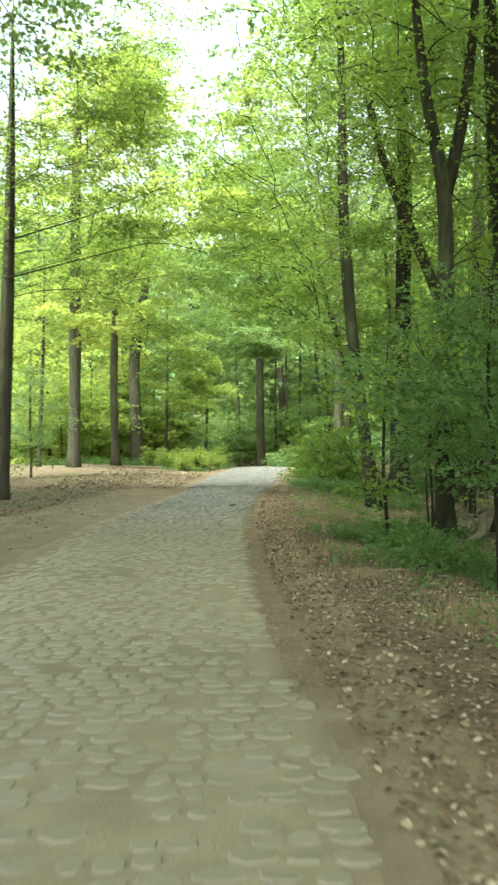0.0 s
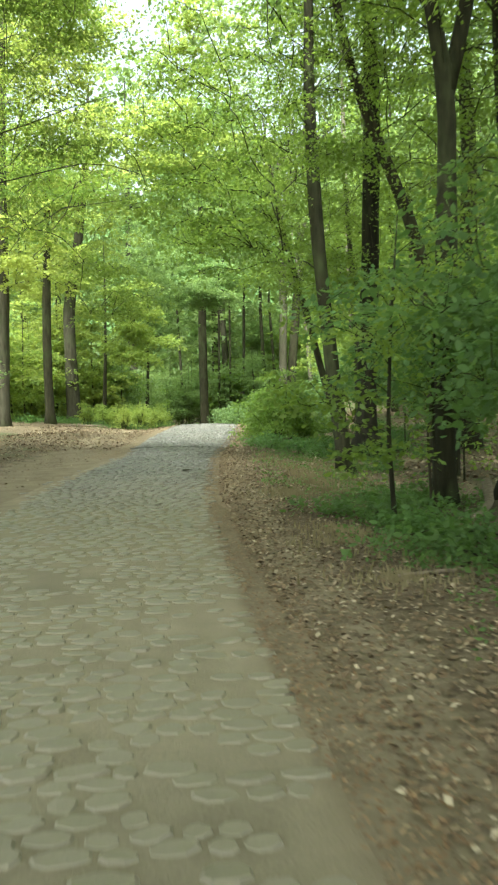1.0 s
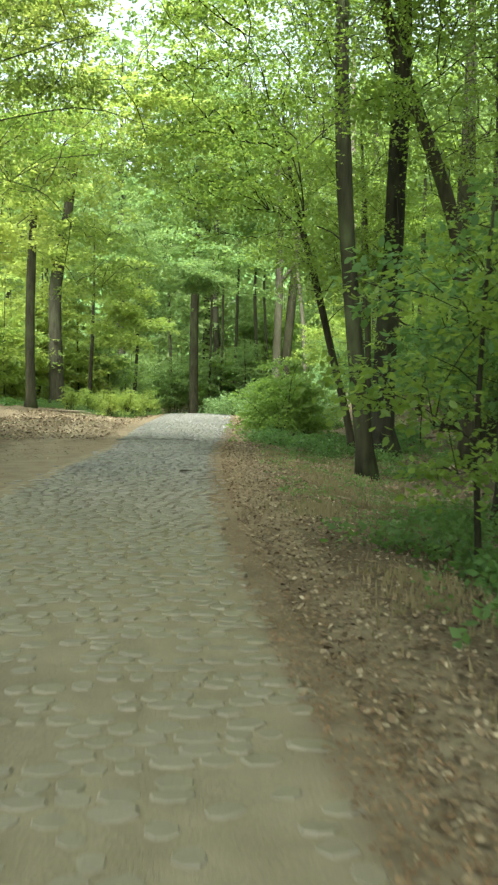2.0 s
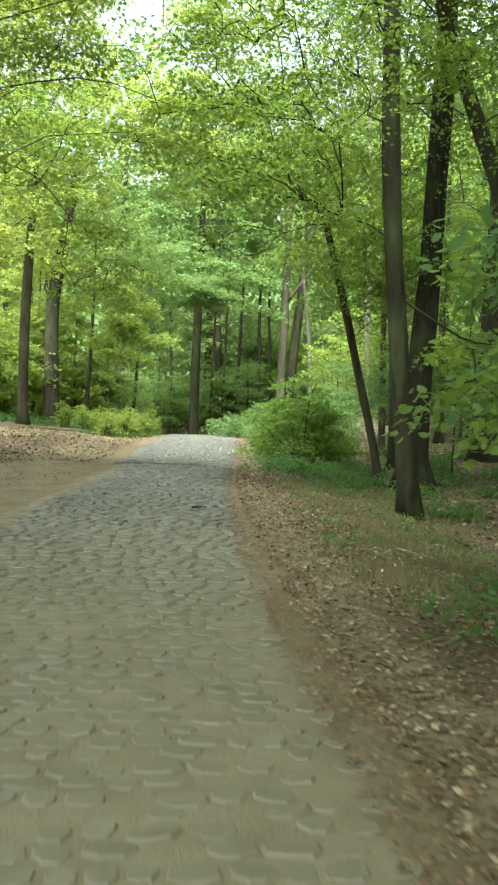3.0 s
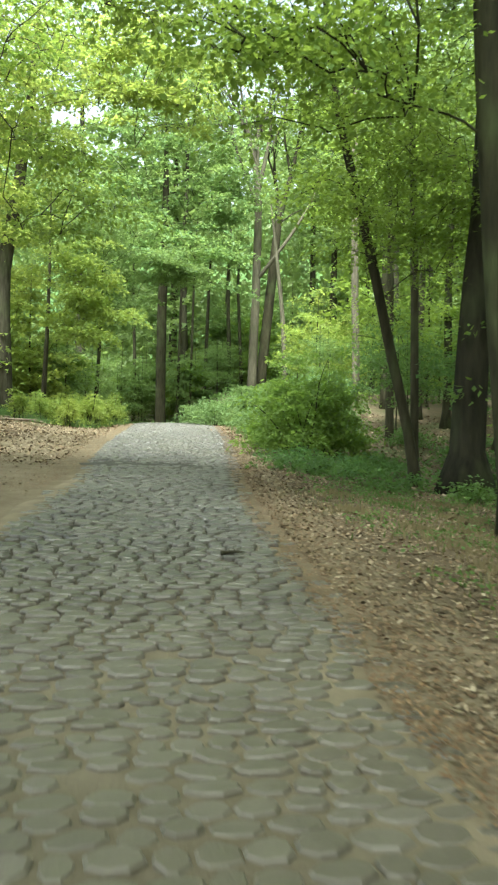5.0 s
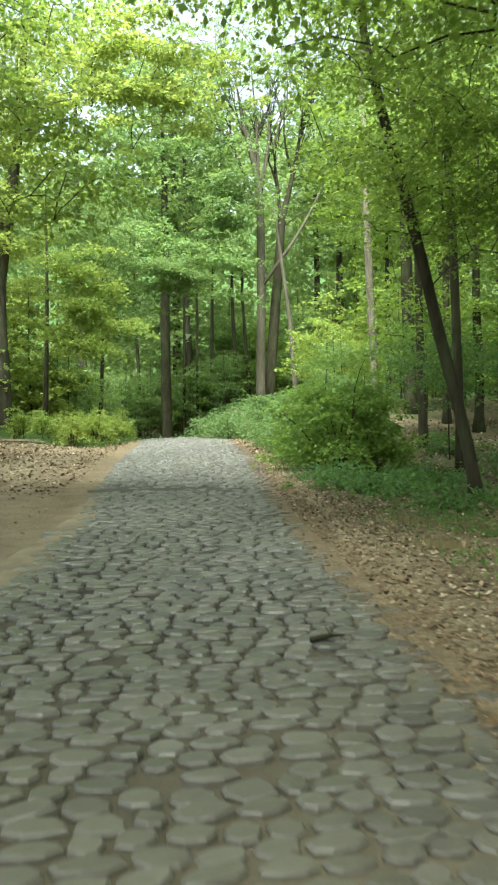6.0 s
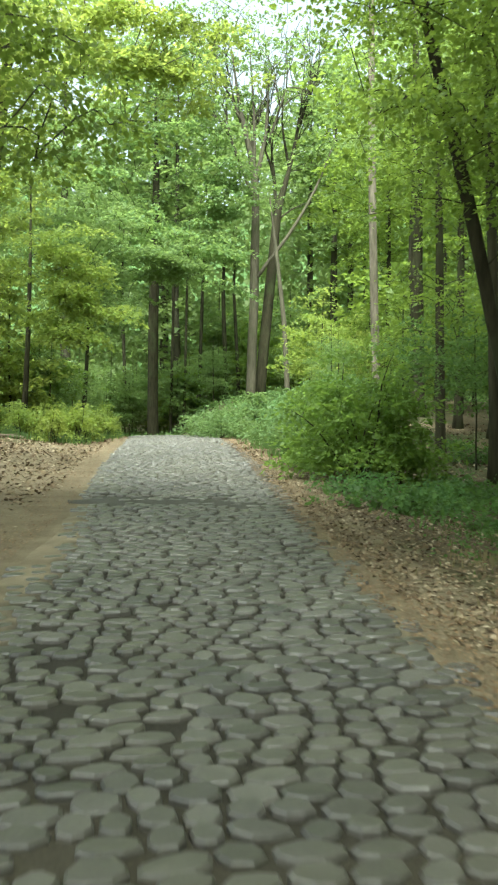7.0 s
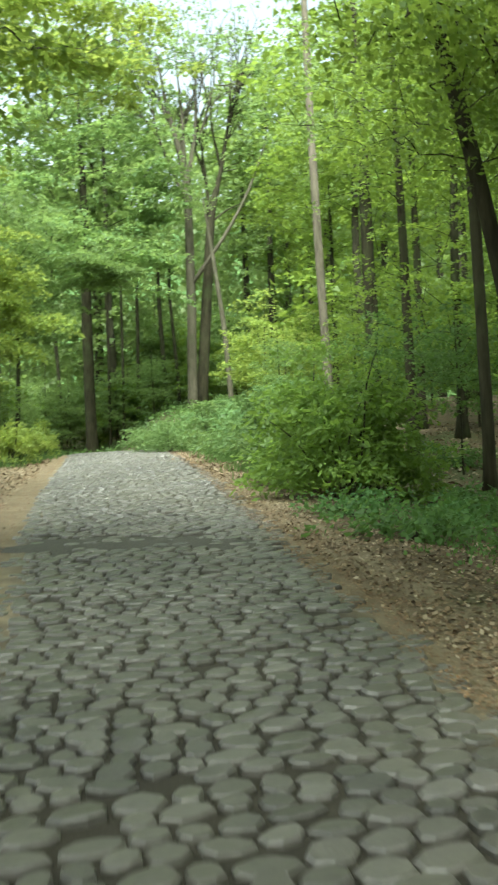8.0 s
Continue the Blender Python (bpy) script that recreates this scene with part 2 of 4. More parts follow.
def build_ground():
    def axis(far, near, spacing):
        inner = np.arange(near[0], near[1] + 1e-6, spacing)
        lo = near[0] - np.geomspace(1, far, 14)[::-1]
        hi = near[1] + np.geomspace(1, far, 14)
        return np.concatenate([lo, inner, hi])
    xs, ys = axis(1500, (-14, 26), 0.4), axis(1500, (-8, 92), 0.5)
    verts = [(x, y, land(x, y)) for y in ys for x in xs]
    w = len(xs)
    faces = [(j * w + i, j * w + i + 1, (j + 1) * w + i + 1, (j + 1) * w + i) for j in range(len(ys) - 1) for i in range(w - 1)]
    me = mesh_of("ground", verts, faces, [FLOOR], True)
    sand = me.attributes.new("sand", "FLOAT", "POINT")
    values = []
    for x, y, z in verts:
        out_r, out_l = x - right_edge(y), left_edge(y) - x
        s = 1 - step(out_r, 0.15, 0.9) if out_r > 0 else 1.0
        if out_l > 0:
            s = 1 - step(out_l, 0.9, 3.4)
        values.append(s)
    sand.data.foreach_set("value", values)
    tagged(put("ground", me), "forest floor of brown leaf litter, soil and moss", "ground", kind="structure")


def build_road():
    ys = np.arange(-30, 84, 0.3)
    across = 13
    verts, faces = [], []
    for y in ys:
        a, b = left_edge(y), right_edge(y)
        wob = 0.12 * noise.noise((y * 0.6, 1.0, 2.0)), 0.12 * noise.noise((y * 0.6, 7.0, 2.0))
        for i in range(across):
            k = i / (across - 1)
            x = (a + wob[0]) * (1 - k) + (b + wob[1]) * k
            crown = 0.035 * (1 - (2 * k - 1) ** 2)
            z = level(y) + 0.006 + crown + 0.010 * noise.noise((x * 1.1, y * 1.1, 0.5)) - (0.03 if i in (0, across - 1) else 0)
            verts.append((x, y, z))
    for j in range(len(ys) - 1):
        for i in range(across - 1):
            faces.append((j * across + i, j * across + i + 1, (j + 1) * across + i + 1, (j + 1) * across + i))
    me = mesh_of("road", verts, faces, [GRIT], True)
    sand = me.attributes.new("sand", "FLOAT", "POINT")
    sand.data.foreach_set("value", [min(1.0, max(0.0, 1 - step(y, 13, 23) + 1.4 * step(abs((i % across) / (across - 1) - 0.5), 0.36, 0.5) + 0.4 * noise.noise((x * 0.6, y * 0.6, 3.0)))) for i, (x, y, z) in enumerate(verts)])
    rim = me.attributes.new("rim", "FLOAT", "POINT")
    rim.data.foreach_set("value", [max(step(0.3 - (i % across) / (across - 1), 0.0, 0.3) * (1 - 0.8 * step(verts[i][1], 26, 31)), step((i % across) / (across - 1), 0.86, 1.0)) for i in range(len(verts))])
    return tagged(put("road", me), "narrow cobbled forest road with sandy grit in its joints", "road", kind="structure")


build_ground()
road = build_road()


# ---- trees ----
def tube(path, radii, sides=9, wobble=0.05, seed=0.0):
    """Verts and faces of a bent, tapered, slightly uneven stem."""
    verts, faces = [], []
    path = [Vector([float(c) for c in p]) for p in path]
    for k, (p, r) in enumerate(zip(path, radii)):
        d = (path[min(k + 1, len(path) - 1)] - path[max(k - 1, 0)]).normalized()
        side = d.cross(Vector((0.3, 1, 0.1))).normalized()
        up = side.cross(d)
        for s in range(sides):
            a = 2 * math.pi * s / sides
            rr = r * (1 + wobble * noise.noise((math.cos(a) * 1.5 + seed, math.sin(a) * 1.5, p.z * 0.7)) * 2)
            verts.append(p + (math.cos(a) * side + math.sin(a) * up) * float(rr))
    for k in range(len(path) - 1):
        for s in range(sides):
            n = (s + 1) % sides
            faces.append((k * sides + s, k * sides + n, (k + 1) * sides + n, (k + 1) * sides + s))
    faces.append(tuple(range((len(path) - 1) * sides, len(path) * sides)))
    faces.append(tuple(range(sides))[::-1])
    return verts, faces


def dense(path, radii, n):
    """More rings along a bent line."""
    p, r = np.array(path, float), np.array(radii, float)
    s = np.concatenate([[0], np.cumsum(np.linalg.norm(np.diff(p, axis=0), axis=1))])
    at = np.linspace(0, s[-1], n)
    line = np.stack([np.interp(at, s, p[:, k]) for k in range(3)], 1)
    soft = line.copy()
    soft[1:-1] = (line[:-2] + 2 * line[1:-1] + line[2:]) / 4
    return [tuple(v) for v in soft], list(np.interp(at, s, r))


def trunk_mesh(path, radii, bark, rings=16, sides=12, flare=1.5, seed=0.0):
    path, radii = dense(path, radii, rings)
    z0 = path[0][2]
    radii = [r * (1 + (flare - 1) * math.exp(-(p[2] - z0) / 0.28)) for p, r in zip(path, radii)]
    v, f = tube(path, radii, sides, 0.07, seed)
    return mesh_of("trunk", v, f, [bark], True)


def leaf_cloud(rng, centres, radius, per, size, tilt=0.45, droop=0.35, spread=0.5, corners=4):
    """Corners of the leaves of many flat, drooping sprays."""
    n = len(centres)
    c = np.repeat(np.asarray(centres, float), per, 0)
    m = n * per
    rad = np.repeat(radius * rng.uniform(0.6, 1.25, n), per)
    ang = rng.uniform(0, 2 * math.pi, m)
    far = np.sqrt(rng.uniform(0.02, 1, m))
    nrm = rng.normal(0, tilt, (n, 3))
    nrm[:, 2] = 1
    nrm /= np.linalg.norm(nrm, axis=1)[:, None]
    nrm = np.repeat(nrm, per, 0)
    ax = np.cross(nrm, [0.31, 0.95, 0.05])
    ax /= np.linalg.norm(ax, axis=1)[:, None]
    ay = np.cross(nrm, ax)
    out = np.cos(ang)[:, None] * ax + np.sin(ang)[:, None] * ay
    pos = c + out * (rad * far)[:, None] + nrm * rng.normal(0, 0.08, m)[:, None] * rad[:, None]
    pos[:, 2] -= droop * rad * far ** 2
    d = out + rng.normal(0, spread, (m, 3))
    d[:, 2] -= 0.25
    d /= np.linalg.norm(d, axis=1)[:, None]
    ln = nrm + rng.normal(0, 0.5, (m, 3))
    s = np.cross(d, ln)
    s /= np.linalg.norm(s, axis=1)[:, None]
    up = np.cross(s, d)
    L = (size * rng.uniform(0.65, 1.3, m))[:, None]
    W = L * (0.36 if corners == 3 else 0.31)
    mid = pos + d * L * 0.45 - up * L * 0.06
    if corners == 6:
        a, b = pos + d * L * 0.3 - up * L * 0.05, pos + d * L * 0.68 - up * L * 0.05
        return np.stack([pos, a + s * W * 0.92, b + s * W * 0.84, pos + d * L, b - s * W * 0.84, a - s * W * 0.92], 1)
    if corners == 3:
        return np.stack([pos + s * W * 1.35, pos + d * L, pos - s * W * 1.35], 1)
    return np.stack([pos, mid + s * W, pos + d * L, mid - s * W], 1)


def crown_centres(rng, n, centre, radii, hollow=0.35):
    """Points in a lumpy egg, more of them near its skin."""
    pts = []
    while len(pts) < n:
        v = rng.normal(0, 1, 3)
        v /= np.linalg.norm(v)
        r = rng.uniform(hollow, 1) ** 0.6
        lump = 0.82 + 0.75 * noise.noise((v[0] * 2.2 + centre[0], v[1] * 2.2 + centre[1], v[2] * 2.2))
        pts.append(np.array(centre) + v * r * lump * np.array(radii))
    return np.array(pts)


def layered(rng, centres, spray):
    """Sprays settle into tiers, as beech and maple hold their leaves, hanging towards the outside."""
    tier = 1.8 * spray
    out = centres.copy()
    middle = centres[:, :2].mean(0)
    reach = np.linalg.norm(centres[:, :2] - middle, axis=1)
    patch = np.floor(np.arctan2(centres[:, 1] - middle[1], centres[:, 0] - middle[0]) * 1.3) * 0.37 * tier
    out[:, 2] = np.round((centres[:, 2] + patch) / tier) * tier - patch + rng.normal(0, 0.09 * tier, len(centres)) - 0.12 * reach
    return out


def branching(line, centres):
    """Joins every spray to the nearest stem or spray that lies further in: parents, and how many sprays hang on each."""
    stem = np.array(line, float)
    k0 = len(stem)
    nodes = np.concatenate([stem, centres])
    reach = np.sqrt(((centres[:, None] - stem[None]) ** 2).sum(2)).min(1)
    parent, load = np.zeros(len(nodes), int), np.ones(len(nodes))
    ready = [i for i in range(k0) if i >= k0 // 5]
    for i in np.argsort(reach):
        gap = nodes[ready] - centres[i]
        cost = np.sqrt((gap ** 2).sum(1)) + np.maximum(0, gap[:, 2] + 0.15) * 1.5
        parent[k0 + i] = ready[int(cost.argmin())]
        ready.append(k0 + i)
    for i in np.argsort(-reach):
        if parent[k0 + i] >= k0:
            load[parent[k0 + i]] += load[k0 + i]
    return nodes, parent, load, k0


def twig_parts(rng, line, centres, bark, thing, thick, most, most_r):
    """Boughs as parts of their own, thin twigs in one mesh."""
    nodes, parent, load, k0 = branching(line, centres)
    order = k0 + np.argsort(-load[k0:])
    verts, faces = [], []
    for n, i in enumerate(order):
        a, b = nodes[parent[i]], nodes[i]
        ln = np.linalg.norm(b - a)
        r1 = min(most_r, thick * math.sqrt(load[i]))
        r0 = r1 * 1.3 if parent[i] < k0 else min(r1 * 1.5, most_r)
        mid = (a + b) / 2 + rng.normal(0, 0.05 * ln, 3) + np.array([0, 0, 0.08 * ln])
        if n < most and load[i] > 3:
            pts, rad = dense([a, mid, b], [r0, (r0 + r1) / 2, r1 * 0.8], 6)
            put("branch", mesh_of("branch", *tube(pts, rad, 6, 0.08), [bark], True), thing)
            continue
        v, f = tube([a, mid, b], [r0, (r0 + r1) / 2, r1 * 0.7], 3, 0.0)
        o = len(verts)
        verts += v
        faces += [tuple(q + o for q in g) for g in f[:-2]]
    if verts:
        tagged(put("twigwork", mesh_of("twigwork", verts, faces, [bark]), thing), kind="stuff")


def branch_mesh(rng, a, b, r, bark):
    a, b = np.array(a, float), np.array(b, float)
    ln = np.linalg.norm(b - a)
    pts = [a + (b - a) * k + np.array([0, 0, 0.1 * ln * math.sin(math.pi * k)]) + (rng.normal(0, 0.03 * ln, 3) if 0 < k < 1 else 0) for k in (0, 0.3, 0.65, 1)]
    pts, rad = dense(pts, [r, r * 0.75, r * 0.5, r * 0.15], 8)
    v, f = tube(pts, rad, 7, 0.08)
    return mesh_of("branch", v, f, [bark], True)


def make_tree(name, label, category, path, radii, bark, leaf, crowns, branches=6, per=42, size=0.13, spray=0.75, seed=1, group="", flare=1.5, corners=4, limbs=()):
    """A whole tree: trunk along a path; crowns as (centre, radii, number of sprays); all in its own base's space."""
    rng = np.random.default_rng(seed)
    base = Vector(path[0])
    thing = new(name)
    thing.location = base
    tagged(thing, label, category, group)
    path = [tuple(Vector(p) - base) for p in path]
    low = [(path[0][0], path[0][1], path[0][2] - 0.25)] + list(path)
    put("trunk", trunk_mesh(low, [radii[0] * 1.02] + list(radii), bark, 18, 12, flare, seed), thing)
    for stem, widths in limbs:
        pts, rads = dense([tuple(Vector(p) - base) for p in stem], widths, 10)
        put("limb", mesh_of("limb", *tube(pts, rads, 9, 0.07, seed), [bark], True), thing)
    centres = []
    for centre, rr, n in crowns:
        centres.append(crown_centres(rng, int(n * (1.7 if size < 0.13 else 1.3)), np.array(centre) - np.array(base), rr))
    centres = np.concatenate(centres) if centres else np.zeros((0, 3))
    if len(centres):
        centres = layered(rng, centres, spray)
        centres[:, 2] = np.maximum(centres[:, 2], 0.35)
    line, rad = dense(path, radii, 24)
    if len(centres):
        twig_parts(rng, line, centres, bark, thing, 0.005 + 0.022 * size, branches + 3, 0.055 * radii[0] + 0.004)
        put("crown", quads("crown", leaf_cloud(rng, centres, spray, per, size, 0.2, corners=corners), corners, [leaf]), thing)
    return thing


def spray_limbs(thing, rng, start, way, length, r, bark, depth, limb=None, fine=None):
    """A limb that forks again and again into boughs and thin twigs; coordinates in the thing's space."""
    way = np.array(way, float) / np.linalg.norm(way)
    bend = rng.normal(0, 0.1, 3)
    pts = [np.array(start) + way * length * k + bend * length * k * k for k in (0, 0.35, 0.7, 1)]
    first = fine is None
    fine = ([], []) if first else fine
    v, f = tube(pts, [r, r * 0.85, r * 0.65, r * 0.35], 6 if depth > 1 else 4, 0.06)
    if depth > 1:
        name = "bough" if limb else "limb"
        here = put(name, mesh_of(name, v, f, [bark], True), limb or thing)
    else:
        o = len(fine[0])
        fine[0].extend(v)
        fine[1].extend(tuple(q + o for q in g) for g in f)
        here = limb
    if depth:
        for k in (1, 2, 3, 3):
            turn = way + rng.normal(0, 0.36, 3) + np.array([0, 0, 0.15])
            spray_limbs(thing, rng, pts[k], turn, length * rng.uniform(0.5, 0.8), r * 0.55, bark, depth - 1, limb or here, fine)
    if first:
        tagged(put("twigwork", mesh_of("twigwork", *fine, [bark], True), here), kind="stuff")


def upright(x, y, h, lean=(0, 0), bend=0.0, r=0.2):
    z = land(x, y)
    pts = [(x + lean[0] * k + bend * math.sin(3 * k), y + lean[1] * k, z + h * k) for k in (0, 0.12, 0.3, 0.5, 0.75, 1)]
    return pts, [r, r * 0.93, r * 0.82, r * 0.66, r * 0.42, r * 0.1]


# the trees that stand by the road
def b_at(y, pairs):
    return [(x, y, z) for x, z in pairs]


make_tree("beech_tree", "slender grey-brown beech beside the sandy verge, slightly bent", "tree",
          b_at(22.9, [(5.26, -0.28), (5.07, 1.05), (4.92, 2.5), (4.78, 3.8), (4.68, 5.0), (4.6, 6.5), (4.55, 8.7), (4.6, 11.5), (4.5, 15)]),
          [0.2, 0.175, 0.165, 0.16, 0.155, 0.145, 0.13, 0.1, 0.03], BARK_BEECH, LEAF_BEECH,
          [((4.6, 23.0, 11.5), (4.2, 4.0, 4.2), 110), ((2.7, 23.0, 5.9), (2.0, 1.5, 1.3), 62), ((2.6, 24, 8.4), (2.6, 1.9, 2.2), 86), ((4.7, 20.9, 6.9), (1.3, 0.9, 0.4), 16), ((6.6, 20.6, 4.7), (0.8, 0.7, 0.3), 8)], 9, 60, 0.095, 0.7, 3,
          limbs=[([(4.86, 22.9, 3.5), (5.3, 22.5, 3.1), (5.95, 22.2, 2.66), (6.2, 22.1, 2.72), (6.7, 22.0, 2.6)], [0.026, 0.022, 0.016, 0.012, 0.005])])
make_tree("oak_tree", "thick dark oak with a flared, mossy foot", "tree",
          b_at(28.6, [(7.4, -0.3), (7.4, 1.2), (7.5, 3.4), (7.62, 5.0), (7.65, 7.2), (7.8, 10.5), (7.7, 15), (7.6, 18)]),
          [0.34, 0.31, 0.29, 0.28, 0.27, 0.24, 0.15, 0.04], BARK_SHADED, LEAF_OAK,
          [((8.5, 29.5, 12.5), (4.5, 4.5, 5.0), 120)], 8, 44, 0.13, 0.8, 4, flare=2.0)
make_tree("leaning_beech", "thin dark young beech leaning over the bushes", "tree",
          b_at(30.1, [(7.05, land(7.05, 30.1)), (6.78, 1.1), (6.47, 2.15), (6.1, 3.65), (5.9, 4.5), (5.66, 5.35), (5.31, 6.57), (5.06, 7.6), (4.7, 10.4)]),
          [0.118, 0.108, 0.104, 0.1, 0.095, 0.09, 0.08, 0.066, 0.02], BARK_DARK, LEAF_BEECH,
          [((5.5, 30, 8.2), (3.2, 2.8, 2.5), 92), ((6.8, 29.5, 5.3), (2.8, 1.9, 0.85), 62), ((4.9, 28.6, 5.6), (1.6, 1.0, 0.8), 16)], 7, 64, 0.1, 0.72, 5)
make_tree("forked_beech", "tall beech whose stem bends sharply over the road", "tree",
          b_at(25.4, [(8.45, -0.35), (8.4, 1.5), (8.3, 3.2), (8.15, 5.2), (7.75, 6.2), (7.2, 7.6), (6.6, 9.0), (6.1, 10.5), (5.7, 13), (5.4, 16)]),
          [0.2, 0.18, 0.17, 0.165, 0.16, 0.15, 0.14, 0.125, 0.09, 0.03], BARK_DARK, LEAF_BEECH,
          [((6.6, 26, 12.0), (3.8, 3.5, 3.6), 90), ((8.6, 25, 7.5), (2.4, 2.4, 2.0), 36)], 7, 62, 0.1, 0.72, 6)
# the third crown is added above the view, to shade the neighbouring beech's sprays
make_tree("beech_tree", "forked beech with smooth bark among leafy saplings", "tree",
          b_at(16.6, [(5.2, -0.4), (5.22, 1.4), (5.3, 3.2), (5.34, 4.6), (5.38, 6.6), (5.05, 7.8), (4.8, 10.5), (4.7, 13)]),
          [0.19, 0.175, 0.17, 0.16, 0.15, 0.11, 0.08, 0.03], BARK_BEECH, LEAF_BEECH,
          [((5.4, 17, 10.5), (3.0, 3.0, 3.0), 70), ((6.6, 17.5, 6.5), (1.6, 1.8, 1.4), 24), ((4.2, 18.6, 11.5), (2.6, 1.9, 1.5), 54)], 7, 46, 0.11, 0.7, 7,
          limbs=[([(5.37, 16.6, 6.3), (5.75, 16.6, 7.7), (6.1, 16.7, 10), (6.2, 16.8, 12.5)], [0.14, 0.12, 0.09, 0.03])])
make_tree("beech_tree", "stout old beech beside a fallen limb", "tree",
          b_at(17.4, [(6.9, -0.4), (6.95, 2), (6.9, 5), (6.7, 8), (6.6, 13)]),
          [0.3, 0.27, 0.25, 0.2, 0.05], BARK_BEECH, LEAF_BEECH, [((7, 17.6, 10), (2.8, 2.6, 3.2), 50)], 6, 44, 0.12, 0.75, 8, flare=1.9)
make_tree("tall_oak", "tall dark oak at the end of the road", "tree",
          [(8.1, 86, land(8.1, 86)), (8.1, 86, 6), (8.15, 86, 11.3), (8.3, 86, 18), (8.2, 86, 26)], [0.44, 0.41, 0.38, 0.3, 0.05], BARK_DARK, LEAF_OAK,
          [((7.0, 83, 23), (9.5, 4, 11), 130), ((4.8, 79, 13.6), (5.6, 3, 2.0), 76), ((11.5, 80, 13), (3.0, 2.5, 1.6), 24), ((12.6, 82, 18.5), (2.6, 2.4, 4.0), 40)], 16, 66, 0.25, 1.25, 9, flare=1.3, corners=3)
make_tree("tall_oak", "stout oak on the leaf-strewn bank beside the road", "tree",
          [(-2.68, 57, 0.4), (-2.8, 57, 4.1), (-2.85, 57, 7.5), (-2.2, 57, 11), (-1.5, 57, 16.5), (-1.2, 57, 21)], [0.43, 0.39, 0.36, 0.3, 0.2, 0.05], BARK_FLECKED, LEAF_MAPLE,
          [((-2.5, 57, 17), (6, 4, 6.0), 96), ((-4.5, 57, 25), (5, 3.5, 4), 80), ((4.0, 56, 17.5), (4.4, 3, 3.6), 80), ((6.0, 55, 24), (3.6, 3, 4), 56), ((-3.5, 57, 10.5), (3.0, 2.4, 1.2), 14)], 10, 76, 0.185, 0.95, 10, flare=1.6, corners=3)
make_tree("oak_tree", "dark oak with dense low twigs on the bank", "tree",
          [(-3.5, 49, 0.75), (-3.55, 49, 3), (-3.55, 49, 5.6), (-3.45, 49, 8.3), (-3.35, 49, 11.4), (-3, 49, 16)], [0.25, 0.23, 0.22, 0.2, 0.15, 0.04], BARK_DARK, LEAF_MAPLE,
          [((-3.6, 49, 12.5), (4.5, 3.5, 4.5), 84)], 9, 70, 0.16, 0.85, 11, corners=3)
make_tree("beech_tree", "straight pale-flecked beech standing in dry leaves", "tree",
          [(-5.3, 44.3, 0.35), (-5.2, 44.3, 3.5), (-5.1, 44.3, 7.2), (-4.9, 44.3, 15.8), (-4.5, 44.3, 21.6)], [0.33, 0.3, 0.29, 0.24, 0.08], BARK_FLECKED, LEAF_MAPLE,
          [((-4.5, 43.5, 17), (5, 5, 5.5), 110), ((-4.2, 42.5, 9), (3, 3, 2.4), 40), ((-2.0, 44.4, 20), (2.4, 2.0, 3.2), 64)], 10, 70, 0.16, 0.85, 12, corners=3)
make_tree("pine_tree", "tall straight pale-barked pine above the bushes", "tree",
          [(14.75, 56, land(14.75, 56)), (14.6, 56, 6.2), (14.43, 56, 11), (14.3, 56, 17.2), (14.2, 56, 25)], [0.2, 0.185, 0.175, 0.155, 0.06], BARK_BIRCH, LEAF_OAK,
          [((14.2, 56, 23), (2.5, 2.5, 2.5), 40)], 4, 40, 0.14, 0.7, 13, flare=1.2)
make_tree("birch_tree", "thin pale tree leaning behind the brambles", "tree",
          [(17.3, 80, land(17.3, 80)), (16.95, 80, 8.2), (16.4, 80, 12.6), (15.8, 80, 17)], [0.2, 0.18, 0.14, 0.05], BARK_PALE, LEAF_OAK,
          [((15.6, 80, 17.5), (1.8, 1.6, 1.4), 9)], 5, 40, 0.2, 0.8, 14, flare=1.2)
grey_beech = make_tree("tall_beech", "tall grey beech with thin forking limbs", "tree",
          [(15.35, 83.6, land(15.35, 83.6)), (15.46, 83.6, 7.7), (15.56, 83.6, 12), (15.6, 83.6, 16), (15.55, 83.6, 20), (14.4, 83.6, 24), (13.6, 83.6, 29)],
          [0.38, 0.36, 0.34, 0.31, 0.26, 0.16, 0.03], BARK_PALE, LEAF_OAK, [((14.2, 83.6, 28.5), (5.5, 3.5, 7.5), 52)], 20, 30, 0.24, 1.0, 15, flare=1.2, corners=3,
          limbs=[([(15.56, 83.5, 11.6), (16.3, 83.3, 12.7), (18.2, 83.2, 15.2), (20.2, 83.1, 18.6), (21.8, 83, 22.8)], [0.15, 0.15, 0.13, 0.1, 0.03]), ([(15.6, 83.6, 19), (16.4, 83.6, 23), (16.6, 83.6, 28)], [0.2, 0.13, 0.03]), ([(15.6, 83.6, 17.5), (14.3, 83.6, 20.5), (13.2, 83.6, 23.5)], [0.13, 0.1, 0.03]), ([(15.5, 83.6, 20), (15.4, 83.5, 24), (15.0, 83.4, 29)], [0.15, 0.1, 0.03]), ([(14.6, 83.6, 23.5), (12.6, 83.5, 26), (11.2, 83.4, 29)], [0.1, 0.07, 0.02])])
